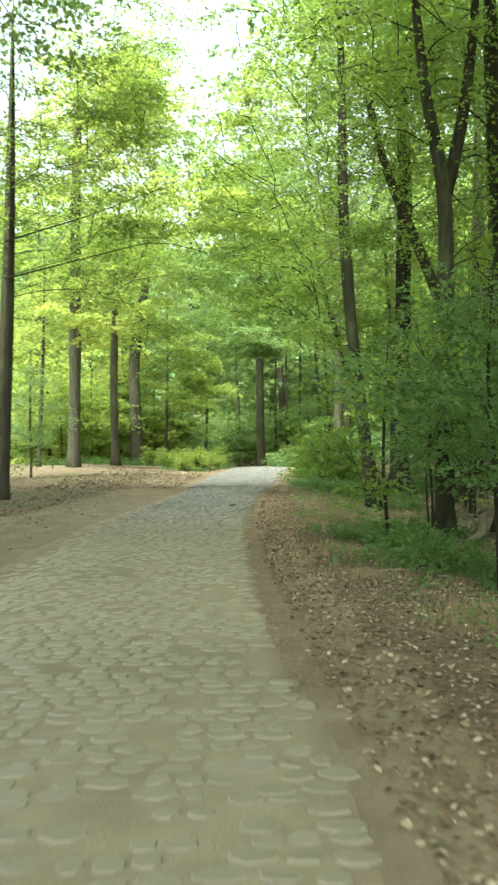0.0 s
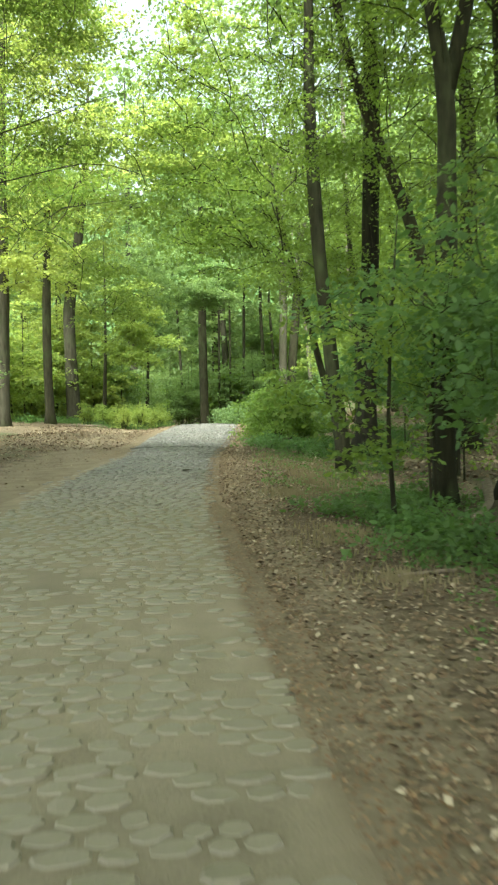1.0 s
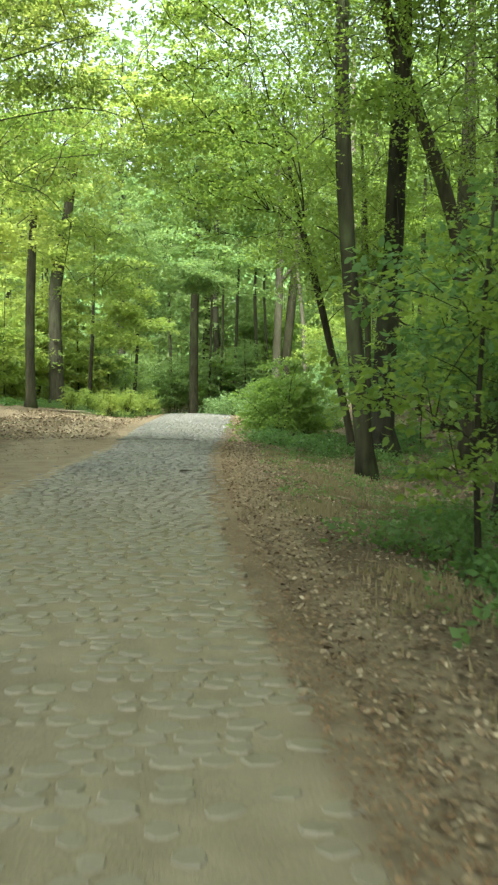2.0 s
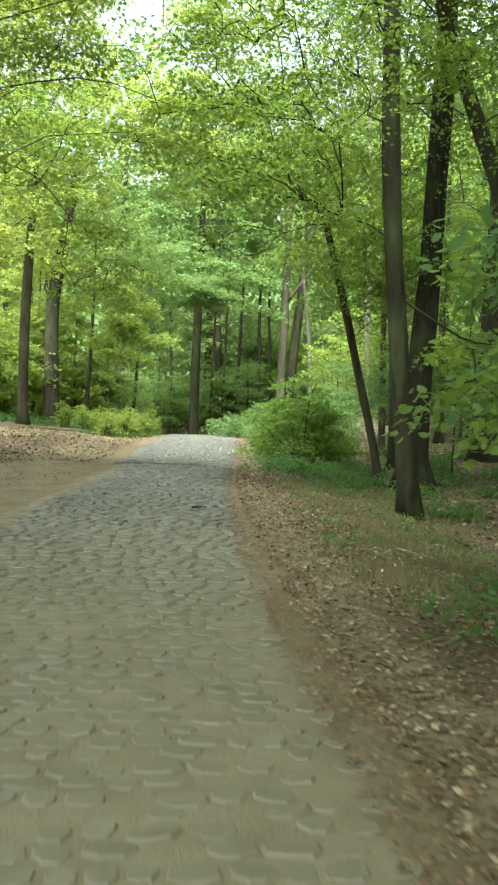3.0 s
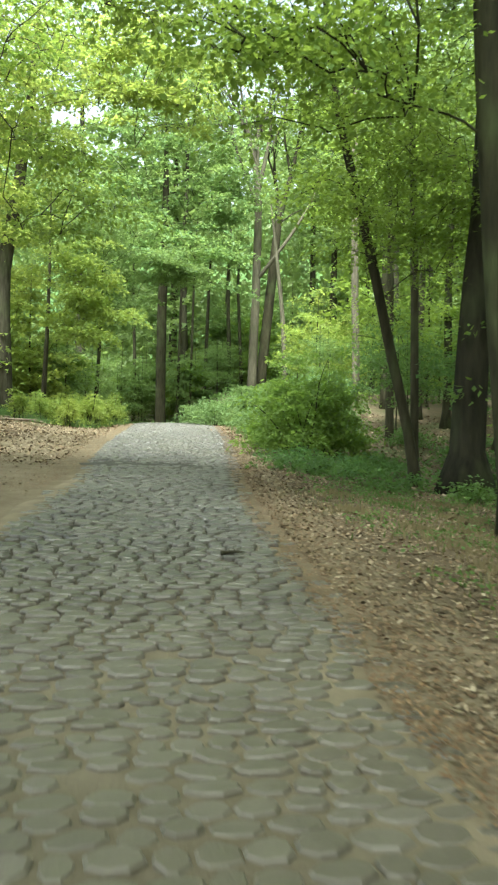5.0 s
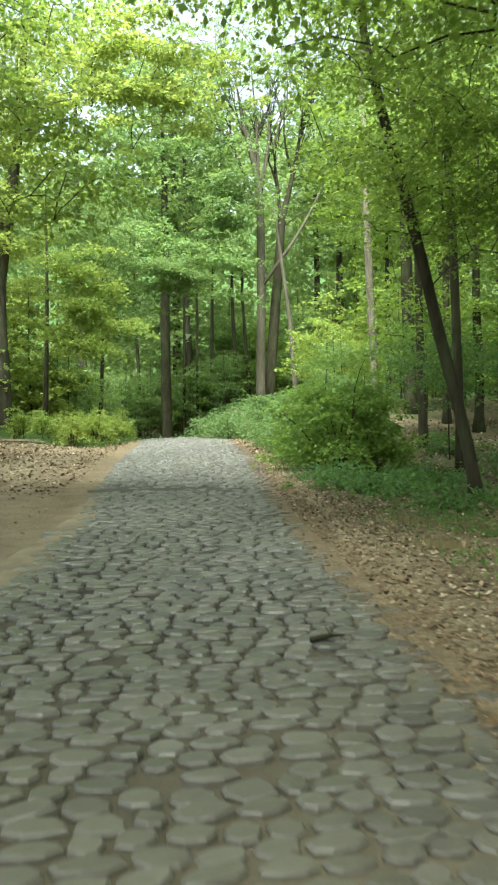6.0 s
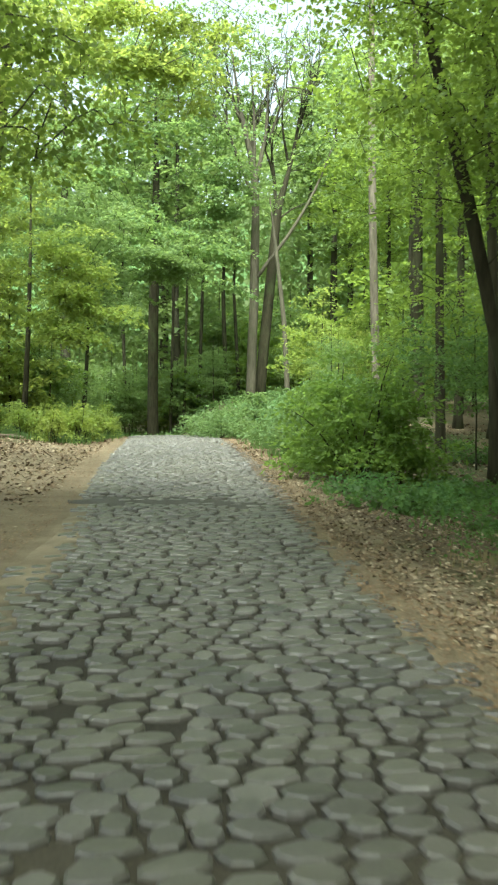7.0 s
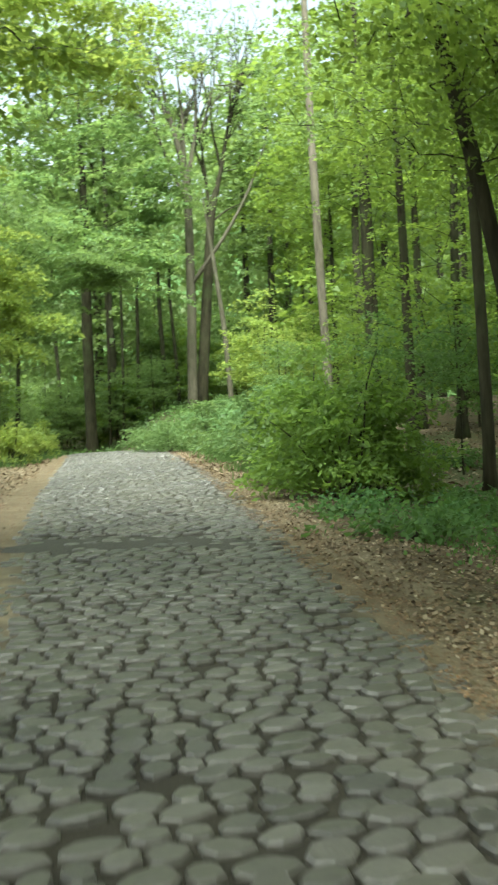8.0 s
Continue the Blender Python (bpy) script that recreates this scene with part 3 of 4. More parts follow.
dark_beech = make_tree("tall_beech", "tall dark beech forking into wide bare limbs", "tree",
          [(16.3, 84.8, land(16.3, 84.8)), (16.9, 84.8, 9.5), (17.4, 84.8, 14.2), (17.55, 84.8, 17.2), (18.6, 84.8, 20.5), (19.5, 84.8, 25), (19.8, 84.8, 30)],
          [0.44, 0.41, 0.37, 0.31, 0.18, 0.1, 0.02], BARK_DARK, LEAF_OAK, [((19, 84.8, 29), (5.5, 3.5, 7.5), 52), ((22, 84.8, 22), (2.5, 2.5, 1.5), 14)], 20, 30, 0.24, 1.0, 16, flare=1.2, corners=3,
          limbs=[([(17.5, 84.8, 17), (17.4, 84.8, 19.7), (16.9, 84.8, 24)], [0.17, 0.12, 0.03]), ([(18.6, 84.8, 20.5), (17.9, 84.8, 24), (18.2, 84.8, 29)], [0.12, 0.08, 0.02]), ([(17.5, 84.8, 16.5), (18.9, 84.7, 17.6), (20.6, 84.5, 18.3)], [0.09, 0.06, 0.02])])
fork_rng = np.random.default_rng(71)
for tree, bark, forks in [(grey_beech, BARK_PALE, [((15.55, 83.6, 19.5), (-0.1, 0, 1)), ((16.5, 83.6, 22), (0.35, 0, 1)), ((14.3, 83.6, 20.5), (-0.5, 0, 1)), ((14.4, 83.6, 23.5), (-0.25, 0, 1))]),
                          (dark_beech, BARK_DARK, [((18.6, 84.8, 20.5), (0.2, 0, 1)), ((17.4, 84.8, 19.5), (-0.2, 0, 1)), ((19.4, 84.8, 24), (0.3, 0, 1))])]:
    for at, way in forks:
        spray_limbs(tree, fork_rng, np.array(at) - np.array(tree.location), way, 3.8, 0.12, bark, 3)
make_tree("oak_tree", "slender oak trunk with low twigs beside the dirt apron", "tree",
          *upright(-5.0, 25.5, 15, (0.4, 0.5), 0.1, 0.14), BARK_FLECKED, LEAF_BEECH,
          [((-4.6, 26, 11), (4.2, 4.2, 4.0), 80), ((-1.3, 24.5, 11.6), (1.7, 1.3, 2.0), 44), ((-1.2, 25.2, 8.5), (1.5, 1.0, 0.8), 20), ((0.9, 25.0, 7.2), (0.9, 0.6, 0.35), 8), ((-0.2, 28.4, 5.4), (1.4, 0.9, 0.55), 24), ((-2.4, 25.2, 6.6), (0.9, 0.8, 0.4), 8)], 9, 58, 0.1, 0.7, 17,
          limbs=[([(-4.9, 25.6, 6.5), (-2.0, 25.0, 7.1), (-1.0, 25.0, 7.33), (-0.3, 25.0, 7.62), (0.03, 25.0, 7.4), (0.7, 25.0, 7.13), (1.35, 25.0, 7.0)], [0.03, 0.017, 0.014, 0.012, 0.01, 0.008, 0.005]),
                 ([(-4.88, 25.65, 7.6), (-2.04, 25.0, 8.29), (-1.46, 25.0, 8.53), (-0.97, 25.0, 8.77), (0.2, 25.0, 9.1)], [0.027, 0.016, 0.013, 0.011, 0.006])])
make_tree("oak_tree", "oak whose leaves hang over the dirt apron", "tree", *upright(-6.8, 33.5, 18, (0.8, 0), 0.1, 0.25), BARK_DARK, LEAF_BEECH,
          [((-2.3, 33.5, 16.2), (3.2, 2.4, 3.0), 56), ((-0.7, 35, 18.4), (1.7, 1.6, 2.4), 30), ((-1.6, 33, 9.4), (2.4, 2.0, 1.3), 30), ((-3.4, 33.4, 9), (3.0, 3, 2.6), 50), ((-6, 33.5, 12), (4, 4, 3.5), 50)], 8, 44, 0.12, 0.75, 27)
make_tree("young_oak", "slim dark young oak in dry leaves", "tree", *upright(-7.3, 46, 12, (0.5, 0), 0.1, 0.12), BARK_DARK, LEAF_MAPLE,
          [((-7, 46, 9), (2.4, 2.4, 3), 40)], 5, 42, 0.15, 0.8, 18)
make_tree("young_oak", "slim dark young tree behind the bushes", "tree", b_at(40.4, [(10.5, 0.1), (10.46, 1.8), (10.42, 3.4), (10.35, 6.5), (10.2, 11)]), [0.14, 0.13, 0.12, 0.1, 0.03],
          BARK_DARK, LEAF_BEECH, [((10.2, 40.4, 8.5), (2.6, 2.6, 2.6), 50), ((10, 39.5, 4.2), (2.0, 1.8, 0.8), 18)], 6, 42, 0.13, 0.8, 19)
make_tree("young_oak", "slim dark young tree beside the leaning one", "tree", b_at(34.6, [(8.9, -0.1), (8.85, 2), (8.75, 5), (8.6, 8), (8.4, 11)]), [0.12, 0.11, 0.1, 0.08, 0.02],
          BARK_DARK, LEAF_BEECH, [((8.6, 34.6, 8.0), (2.4, 2.4, 2.6), 50)], 6, 42, 0.12, 0.75, 20)
make_tree("oak_tree", "broad dark oak deeper in the wood", "tree", *upright(13.2, 37.2, 18, (0.2, 0), 0.05, 0.5), BARK_DARK, LEAF_OAK,
          [((13, 37, 13), (4.5, 4.5, 5), 100)], 8, 42, 0.15, 0.9, 21)
make_tree("oak_tree", "straight dark oak behind the bushes", "tree", b_at(50, [(14.1, land(14.1, 50)), (14.05, 4), (13.95, 8), (13.9, 13), (13.7, 18)]), [0.26, 0.25, 0.23, 0.17, 0.04],
          BARK_DARK, LEAF_OAK, [((13.8, 50, 14), (4, 4, 4.5), 90)], 8, 42, 0.17, 0.9, 22)
make_tree("young_oak", "slim dark trunk in the open wood", "tree", b_at(47, [(14.3, land(14.3, 47)), (14.35, 4), (14.3, 8), (14.2, 13)]), [0.15, 0.14, 0.12, 0.03],
          BARK_DARK, LEAF_BEECH, [((14.2, 47, 11), (2.6, 2.6, 3.2), 50)], 6, 42, 0.15, 0.85, 23)


for x, x2, y, r, n in [(9.75, 10.0, 88, 0.13, 81), (10.84, 11.05, 88, 0.12, 82), (14.6, 14.4, 90, 0.2, 83), (15.7, 15.3, 90, 0.16, 84), (6.2, 6.0, 90, 0.15, 85), (12.9, 13.2, 93, 0.17, 86)]:
    make_tree("slim_beech", "slim dark beech stem in the far shade", "tree", [(x, y, land(x, y)), (x + 0.1, y, 4), (x2, y, 12), (x2 + 0.2, y, 17)], [r, r * 0.93, r * 0.8, r * 0.3], BARK_DARK, LEAF_OAK,
              [((x2, y, 15.5), (2.2, 2.0, 2.2), 14)], 4, 36, 0.25, 0.9, n, "slim stems in the far shade", flare=1.2, corners=3)


make_tree("beech_sapling", "beech sapling spreading flat sprays towards the road", "sapling",
          [(3.3, 13.3, land(3.3, 13.3)), (3.2, 13.2, 1.0), (3.25, 13.2, 2.2), (3.4, 13.3, 3.6)], [0.03, 0.026, 0.02, 0.006], BARK_BEECH, LEAF_BEECH,
          [((2.35, 12.9, 1.6), (0.75, 0.5, 0.35), 9), ((3.1, 13.1, 2.3), (1.0, 0.7, 0.6), 14), ((2.9, 12.7, 1.05), (0.9, 0.6, 0.3), 8), ((3.9, 13.0, 2.9), (0.9, 0.8, 0.6), 12)], 6, 34, 0.08, 0.38, 87, corners=6)
make_tree("beech_sapling", "beech sapling holding dark flat sprays over the verge", "sapling",
          [(3.75, 9.8, land(3.75, 9.8)), (3.7, 9.75, 1.0), (3.65, 9.8, 2.2), (3.8, 9.9, 3.6)], [0.032, 0.028, 0.021, 0.006], BARK_BEECH, LEAF_SAPLING,
          [((2.75, 9.4, 2.1), (0.95, 0.7, 0.45), 17), ((3.5, 9.7, 2.9), (1.1, 0.9, 0.5), 18), ((3.1, 9.2, 1.45), (0.9, 0.6, 0.3), 11), ((4.4, 9.9, 2.3), (0.9, 0.8, 0.6), 14)], 6, 38, 0.085, 0.4, 86, corners=6)
make_tree("beech_sapling", "thin beech sapling with few leaves", "sapling", [(4.55, 15.4, land(4.55, 15.4)), (4.5, 15.4, 0.8), (4.6, 15.4, 1.7), (4.55, 15.4, 2.4)], [0.022, 0.019, 0.015, 0.005], BARK_DARK, LEAF_BEECH,
          [((4.6, 15.4, 1.9), (0.6, 0.5, 0.4), 7)], 3, 30, 0.08, 0.34, 88, corners=6)


# maples, whose yellow-green sprays reach out from the bank
make_tree("maple_tree", "young maple with bright yellow-green layered leaves", "tree", *upright(-0.9, 56, 11, (0.3, -0.5), 0.1, 0.13), BARK_DARK, LEAF_MAPLE,
          [((1.6, 53.6, 6.3), (2.2, 1.4, 0.5), 26), ((1.0, 53.2, 5.2), (1.8, 1.2, 0.5), 22), ((0.4, 54, 8.0), (2.4, 1.6, 0.6), 26), ((-1.6, 57, 11), (3.4, 3, 2.4), 34)], 9, 84, 0.15, 0.85, 24, corners=3)
make_tree("maple_tree", "young maple with bright yellow-green layered leaves", "tree", *upright(-4.2, 63, 11, (0.3, -0.5), 0.1, 0.12), BARK_DARK, LEAF_MAPLE,
          [((-2.4, 61.5, 7.6), (2.4, 1.4, 0.6), 24), ((-5.2, 61.5, 6.4), (2.4, 1.4, 0.6), 24), ((-3.0, 61, 4.8), (2.4, 1.3, 0.5), 24), ((-5.6, 61, 3.4), (2.0, 1.3, 0.5), 18), ((-2.0, 61.5, 3.0), (1.8, 1.2, 0.5), 16), ((-4, 63, 10.5), (2.6, 2.2, 1.4), 24)], 9, 72, 0.16, 0.85, 28, corners=3)
make_tree("maple_tree", "young maple with bright yellow-green layered leaves", "tree", *upright(1.9, 66.5, 10, (0.4, -0.3), 0.1, 0.14), BARK_DARK, LEAF_OAK,
          [((6.0, 66, 10.1), (2.8, 2.0, 0.8), 50), ((3.0, 66, 7.2), (2.3, 2.2, 1.6), 46), ((1.5, 66, 11.5), (4, 3.5, 3.0), 70)], 9, 76, 0.16, 0.9, 25, corners=3)


# ---- repeated trees of the wood ----
def master(name, label, category, h, r, bark, leaf, crowns, branches, per, size, spray, seed, group, corners=4):
    path = [(0, 0, 0), (0.02 * h * 0.3, 0, h * 0.15), (0.0, 0.03 * h * 0.3, h * 0.35), (0.05, 0.05, h * 0.6), (0.1, 0, h)]
    return make_tree(name, label, category, path, [r, r * 0.93, r * 0.82, r * 0.6, r * 0.12], bark, leaf, crowns, branches, per, size, spray, seed, group, corners=corners)


def planted(first, x, y, turn, scale, sink=0.0):
    return copy_thing(first, Matrix.Translation((x, y, land(x, y) - sink)) @ Matrix.Rotation(turn, 4, "Z") @ Matrix.Diagonal((scale, scale, scale, 1)))


canopy = [
    master("forest_oak", "tall forest oak with a dark straight trunk", "tree", 23, 0.3, BARK_FLECKED, LEAF_OAK, [((0, 0, 19), (5.6, 5.6, 8.0), 62), ((0.5, 0, 6.5), (3.8, 3.8, 3.0), 16), ((0, 0.3, 12), (3.0, 3.0, 3.2), 9)], 9, 46, 0.34, 1.4, 31, "trees of the wood", 3),
    master("forest_beech", "tall forest beech with layered leaves", "tree", 22, 0.24, BARK_FLECKED, LEAF_BEECH, [((0, 0, 18), (5.4, 5.4, 8.0), 62), ((0, 0.5, 5.8), (4.0, 4.0, 3.0), 18), ((0.2, 0, 11.5), (3.0, 3.0, 3.0), 9)], 9, 46, 0.32, 1.35, 32, "trees of the wood", 3),
    master("forest_maple", "leafy maple with yellow-green foliage", "tree", 15.5, 0.2, BARK_DARK, LEAF_MAPLE, [((0, 0, 12), (4.8, 4.8, 6.6), 60), ((0, 0, 4.5), (3.4, 3.4, 2.2), 20)], 8, 46, 0.3, 1.25, 33, "trees of the wood", 3),
]
# oaks added for shade on the road; the second kind stays out of view
shading_oaks = [
    master("overhanging_oak", "tall wide-limbed oak, added to shade the road", "tree", 22, 0.3, BARK_DARK, LEAF_OAK, [((3.8, 0, 16), (5.5, 6.0, 3.6), 150), ((-1, 0, 16), (4, 4, 5), 26)], 10, 84, 0.2, 1.1, 30, "oaks over the road"),
    master("overhanging_oak", "tall wide-limbed oak, added to shade the road", "tree", 22, 0.3, BARK_DARK, LEAF_OAK, [((3.8, 0, 16), (5.5, 6.0, 3.6), 165), ((-1, 0, 16), (4, 4, 5), 26)], 10, 42, 0.25, 1.1, 29, "oaks over the road", 3),
]
nearer = [
    master("forest_oak", "forest oak with a dark trunk close to the road", "tree", 16, 0.24, BARK_FLECKED, LEAF_OAK, [((0, 0, 12.5), (4.4, 4.4, 5.8), 100), ((0.5, 0, 5), (2.8, 2.8, 2.0), 26)], 9, 60, 0.165, 0.95, 36, "trees near the road", 3),
    master("forest_beech", "forest beech with layered leaves close to the road", "tree", 15, 0.2, BARK_BEECH, LEAF_BEECH, [((0, 0, 12), (4.2, 4.2, 5.8), 100), ((0, 0.5, 4.5), (3.0, 3.0, 2.2), 28)], 9, 60, 0.155, 0.9, 37, "trees near the road", 3),
]
young = [
    master("young_beech", "young beech with layered sprays down to the ground", "sapling", 6.5, 0.06, BARK_BEECH, LEAF_BEECH, [((0, 0, 3.2), (2.1, 2.1, 2.9), 60)], 5, 44, 0.13, 0.62, 34, "saplings of the wood"),
    master("young_maple", "young maple sapling with pale green leaves", "sapling", 5.5, 0.05, BARK_DARK, LEAF_OAK, [((0, 0, 2.8), (1.9, 1.9, 2.5), 52)], 5, 44, 0.14, 0.6, 35, "saplings of the wood"),
    master("low_beech", "bushy beech sapling beside the verge", "sapling", 3.6, 0.022, BARK_BEECH, LEAF_SAPLING, [((0, 0, 2.5), (1.6, 1.6, 1.0), 34)], 5, 44, 0.105, 0.55, 38, "saplings by the verge", 6),
    master("young_maple", "young maple with bright spring-green layered leaves", "sapling", 6.5, 0.05, BARK_DARK, LEAF_MAPLE, [((0, 0, 3.3), (2.5, 2.5, 3.0), 56)], 5, 52, 0.165, 0.75, 45, "bright saplings under the trees", 3),
]
thicket = [
    master("young_hornbeam", "leafy young hornbeam filling the wood's shade", "tree", 9.5, 0.08, BARK_DARK, LEAF_OAK, [((0, 0, 4.6), (2.9, 2.9, 4.4), 66)], 5, 42, 0.26, 1.0, 39, "young trees of the far wood", 3),
    master("young_lime", "leafy young lime filling the wood's shade", "tree", 8.5, 0.07, BARK_DARK, LEAF_BEECH, [((0, 0, 4.2), (2.9, 2.9, 4.0), 66)], 5, 42, 0.26, 1.0, 40, "young trees of the far wood", 3),
]
rng = np.random.default_rng(77)


def spread(first, places, lo, hi):
    """The first thing moves to the first place; copies stand at the others."""
    for k, (x, y) in enumerate(places):
        s = rng.uniform(lo, hi)
        if k == 0:
            first.matrix_basis = Matrix.Translation((x, y, land(x, y))) @ Matrix.Diagonal((s, s, s, 1))
        else:
            planted(first, x, y, rng.uniform(0, 6.28), s)


def clear_of_road(x, y, gap):
    return x > right_edge(y) + gap or x < left_edge(y) - gap


# the wood ahead: tall trees on jittered spots
spots = {0: [], 1: [], 2: []}
for y in range(62, 112, 9):
    for x in range(-27, 64, 9):
        px, py = x + rng.uniform(-2.6, 2.6), y + rng.uniform(-2.6, 2.6)
        if -0.19 * py - 1 < px < 0.5 * py + 6 and clear_of_road(px, py, 3.5) and not (5 < px < 11 and py < 88):
            if not (0.03 < (px - 0.2) / (py - 20) < 0.34 and py < 96) and not 0.19 < (px - 0.2) / (py - 20) < 0.31 and not (px < 4 and py < 82):
                spots[int(rng.integers(0, 3)) if px < 9 else int(rng.integers(0, 2))].append((px, py))
# added out of view, to enclose the wood and cut its light
for x, y in [(16, 8), (18, 18), (0, -24), (-10, -24), (12, -25), (24, 14), (30, 30), (30, 44), (36, 54)]:
    spots[int(rng.integers(0, 2))].append((x, y))
tall = [(1.5, 95, 1.4), (-13, 84, 1.2), (11.5, 104, 1.35), (29, 100, 1.3), (26.4, 105, 1.2)]
for k in spots:
    spread(canopy[k], spots[k], 0.85, 1.2)
for k, (x, y, s) in enumerate(tall):
    planted(canopy[k % 2], x, y, 1.3 * k, s)
for oak, places in zip(shading_oaks, [[(-8.2, 22, -0.2), (11, 22, 3.0), (11.5, 30.5, 3.3)],
                                 # unseen ones behind and beside the start, which hold the sun off the road
                                 [(-7.5, 6, 0), (-8, 15, 0.3), (8.5, 3, 3.14), (9, 11, 3.3), (-6.5, -5, 0.2), (7.5, -6, 3.0), (-7.5, -15, 0.4), (7, -16, 2.8), (-14, -3, 0), (-15, 5, 0.4), (-13, -11, -0.3), (-16, 13, 0.2), (-15, 21, 0.1)]]):
    for k, (x, y, turn) in enumerate(places):
        if k == 0:
            oak.matrix_basis = Matrix.Translation((x, y, land(x, y))) @ Matrix.Rotation(turn, 4, "Z")
        else:
            planted(oak, x, y, turn, rng.uniform(0.9, 1.1))
close = {0: [], 1: []}
for x, y in [(-9.5, 64), (14, 28), (18, 34), (23, 40), (18.5, 45), (20.5, 54), (26, 50), (19, 65), (14.6, 45)]:
    close[int(rng.integers(0, 2))].append((x, y))
for k in close:
    spread(nearer[k], close[k], 0.9, 1.15)

shade = {0: [], 1: []}
for y in range(64, 102, 6):
    for x in range(-18, 44, 6):
        px, py = x + rng.uniform(-1.9, 1.9), y + rng.uniform(-1.9, 1.9)
        if -0.2 * py - 1 < px < 0.43 * py + 3 and clear_of_road(px, py, 2.2) and not (6 < px < 21 and py < 87):
            shade[int(rng.integers(0, 2))].append((px, py))
for x, y in [(2.0, 74), (-1, 76), (-4, 72), (9.5, 90), (7, 91), (5, 88), (11.5, 89), (14, 90), (17.5, 89), (20, 88), (3, 84), (0.5, 80), (8.6, 95), (12.5, 96), (16, 94.5), (19.5, 96), (23, 93), (5.5, 97), (10.5, 100), (14.5, 101), (18, 102)]:
    shade[int(rng.integers(0, 2))].append((x, y))
for k in shade:
    spread(thicket[k], shade[k], 0.7, 1.15)
# older limes and hornbeams close the view behind the tall beeches
for k, (x, y, s) in enumerate([(15.5, 96, 1.5), (18.8, 98, 1.6), (22.3, 97, 1.55), (25.8, 100, 1.6), (17.2, 106, 1.9), (21.2, 108, 1.9), (27.5, 106, 1.8), (30, 98, 1.5), (24.5, 110, 2.0)]):
    planted(thicket[k % 2], x, y, 1.7 * k, s)

low = {0: [], 1: [(0.2, 61.5), (1.4, 65), (-1.5, 67), (-3.4, 68), (2.4, 71), (4.6, 86.5), (12.9, 86), (10.4, 89), (13.4, 88.6), (19.2, 87), (6.6, 89)], 2: [], 3: []}
for x, y in [(7.4, 21.5), (9.8, 27.5), (-6, 36), (-8, 48), (-5.5, 60), (-9, 56), (-3.5, 63), (-1, 69), (16.5, 47), (16.5, 57), (-7, 53), (-10, 45), (-6.4, 65), (17.5, 52), (14.8, 62.5), (19.5, 60), (-10.5, 37), (14.6, 51.5), (15.6, 44.2), (17, 40), (16.2, 50.4), (16.4, 66)]:
    low[int(rng.integers(0, 2))].append((x, y))
low[2] = [(5.0, 11.2), (4.6, 15.4), (6.1, 15.2), (7.2, 20.6), (5.6, 10.0), (6.6, 12.0), (7.6, 16.0), (7.9, 23.4), (9.6, 31.5), (9.5, 36.5), (12.0, 43.6), (11.4, 30)]
low[3] = [(-3.2, 59), (-6.4, 57.2), (-1.6, 61), (-7, 59), (-4.6, 60.5), (-9, 62), (-6, 66), (-11, 58), (-5.5, 55.5), (-8.2, 52), (21, 82), (18.6, 76), (20.5, 72)]
for k in low:
    spread(young[k], low[k], 0.85, 1.2)


def far_wood():
    """The wood's far edge, a tangle of leaves that closes every gap between the trunks."""
    rng = np.random.default_rng(91)
    centres = []
    for _ in range(2700):
        a, r = rng.uniform(-0.4, 0.85), rng.uniform(122, 140)
        x, y = r * math.sin(a), r * math.cos(a)
        centres.append((x, y, land(x, y) + 35 * rng.random()))
    tagged(put("far_wood", quads("far_wood", leaf_cloud(rng, centres, 2.8, 30, 0.95, 2.0), 4, [LEAF_OAK])), "dark green tangle of the distant wood", "wood", kind="stuff")


far_wood()


def far_slope():
    """A wooded rise far behind the trees, which ends the view between the trunks."""
    n, rows = 90, 12
    verts, faces = [], []
    for j in range(rows):
        for i in range(n):
            a = -0.9 + 2.2 * i / (n - 1)
            r = 165 + 4 * j + 9 * noise.noise((a * 14, j * 0.9, 3.0))
            top = 52 + 6 * noise.noise((a * 9, 0.0, 6.0)) + 3 * noise.noise((a * 40, 0.0, 2.0))
            verts.append((r * math.sin(a), r * math.cos(a), -3 + top * j / (rows - 1)))
    for j in range(rows - 1):
        for i in range(n - 1):
            faces.append((j * n + i, j * n + i + 1, (j + 1) * n + i + 1, (j + 1) * n + i))
    tagged(put("backdrop", mesh_of("backdrop", verts, faces, [FAR_GREEN], True)), "dim green rise of the distant wood", "wood", kind="structure")


far_slope()


# ---- shrubs ----
def make_shrub(name, label, stems, crowns, leaf, per, size, spray, seed, group=""):
    rng = np.random.default_rng(seed)
    thing = tagged(new(name), label, "shrub", group)
    centres = np.concatenate([crown_centres(rng, n, c, r, 0.2) for c, r, n in crowns])
    if name == "hazel_bush":
        centres = layered(rng, centres, spray * 0.75)
    centres[:, 2] = np.maximum(centres[:, 2], 0.1)
    for k in range(stems):
        c = centres[int(rng.integers(0, len(centres)))]
        put("stem", branch_mesh(rng, (rng.normal(0, 0.15), rng.normal(0, 0.15), -0.1), c, 0.022, BARK_DARK), thing)
    put("foliage", quads("foliage", leaf_cloud(rng, centres, spray, per, size, 0.28, 0.4), 4, [leaf]), thing)
    return thing


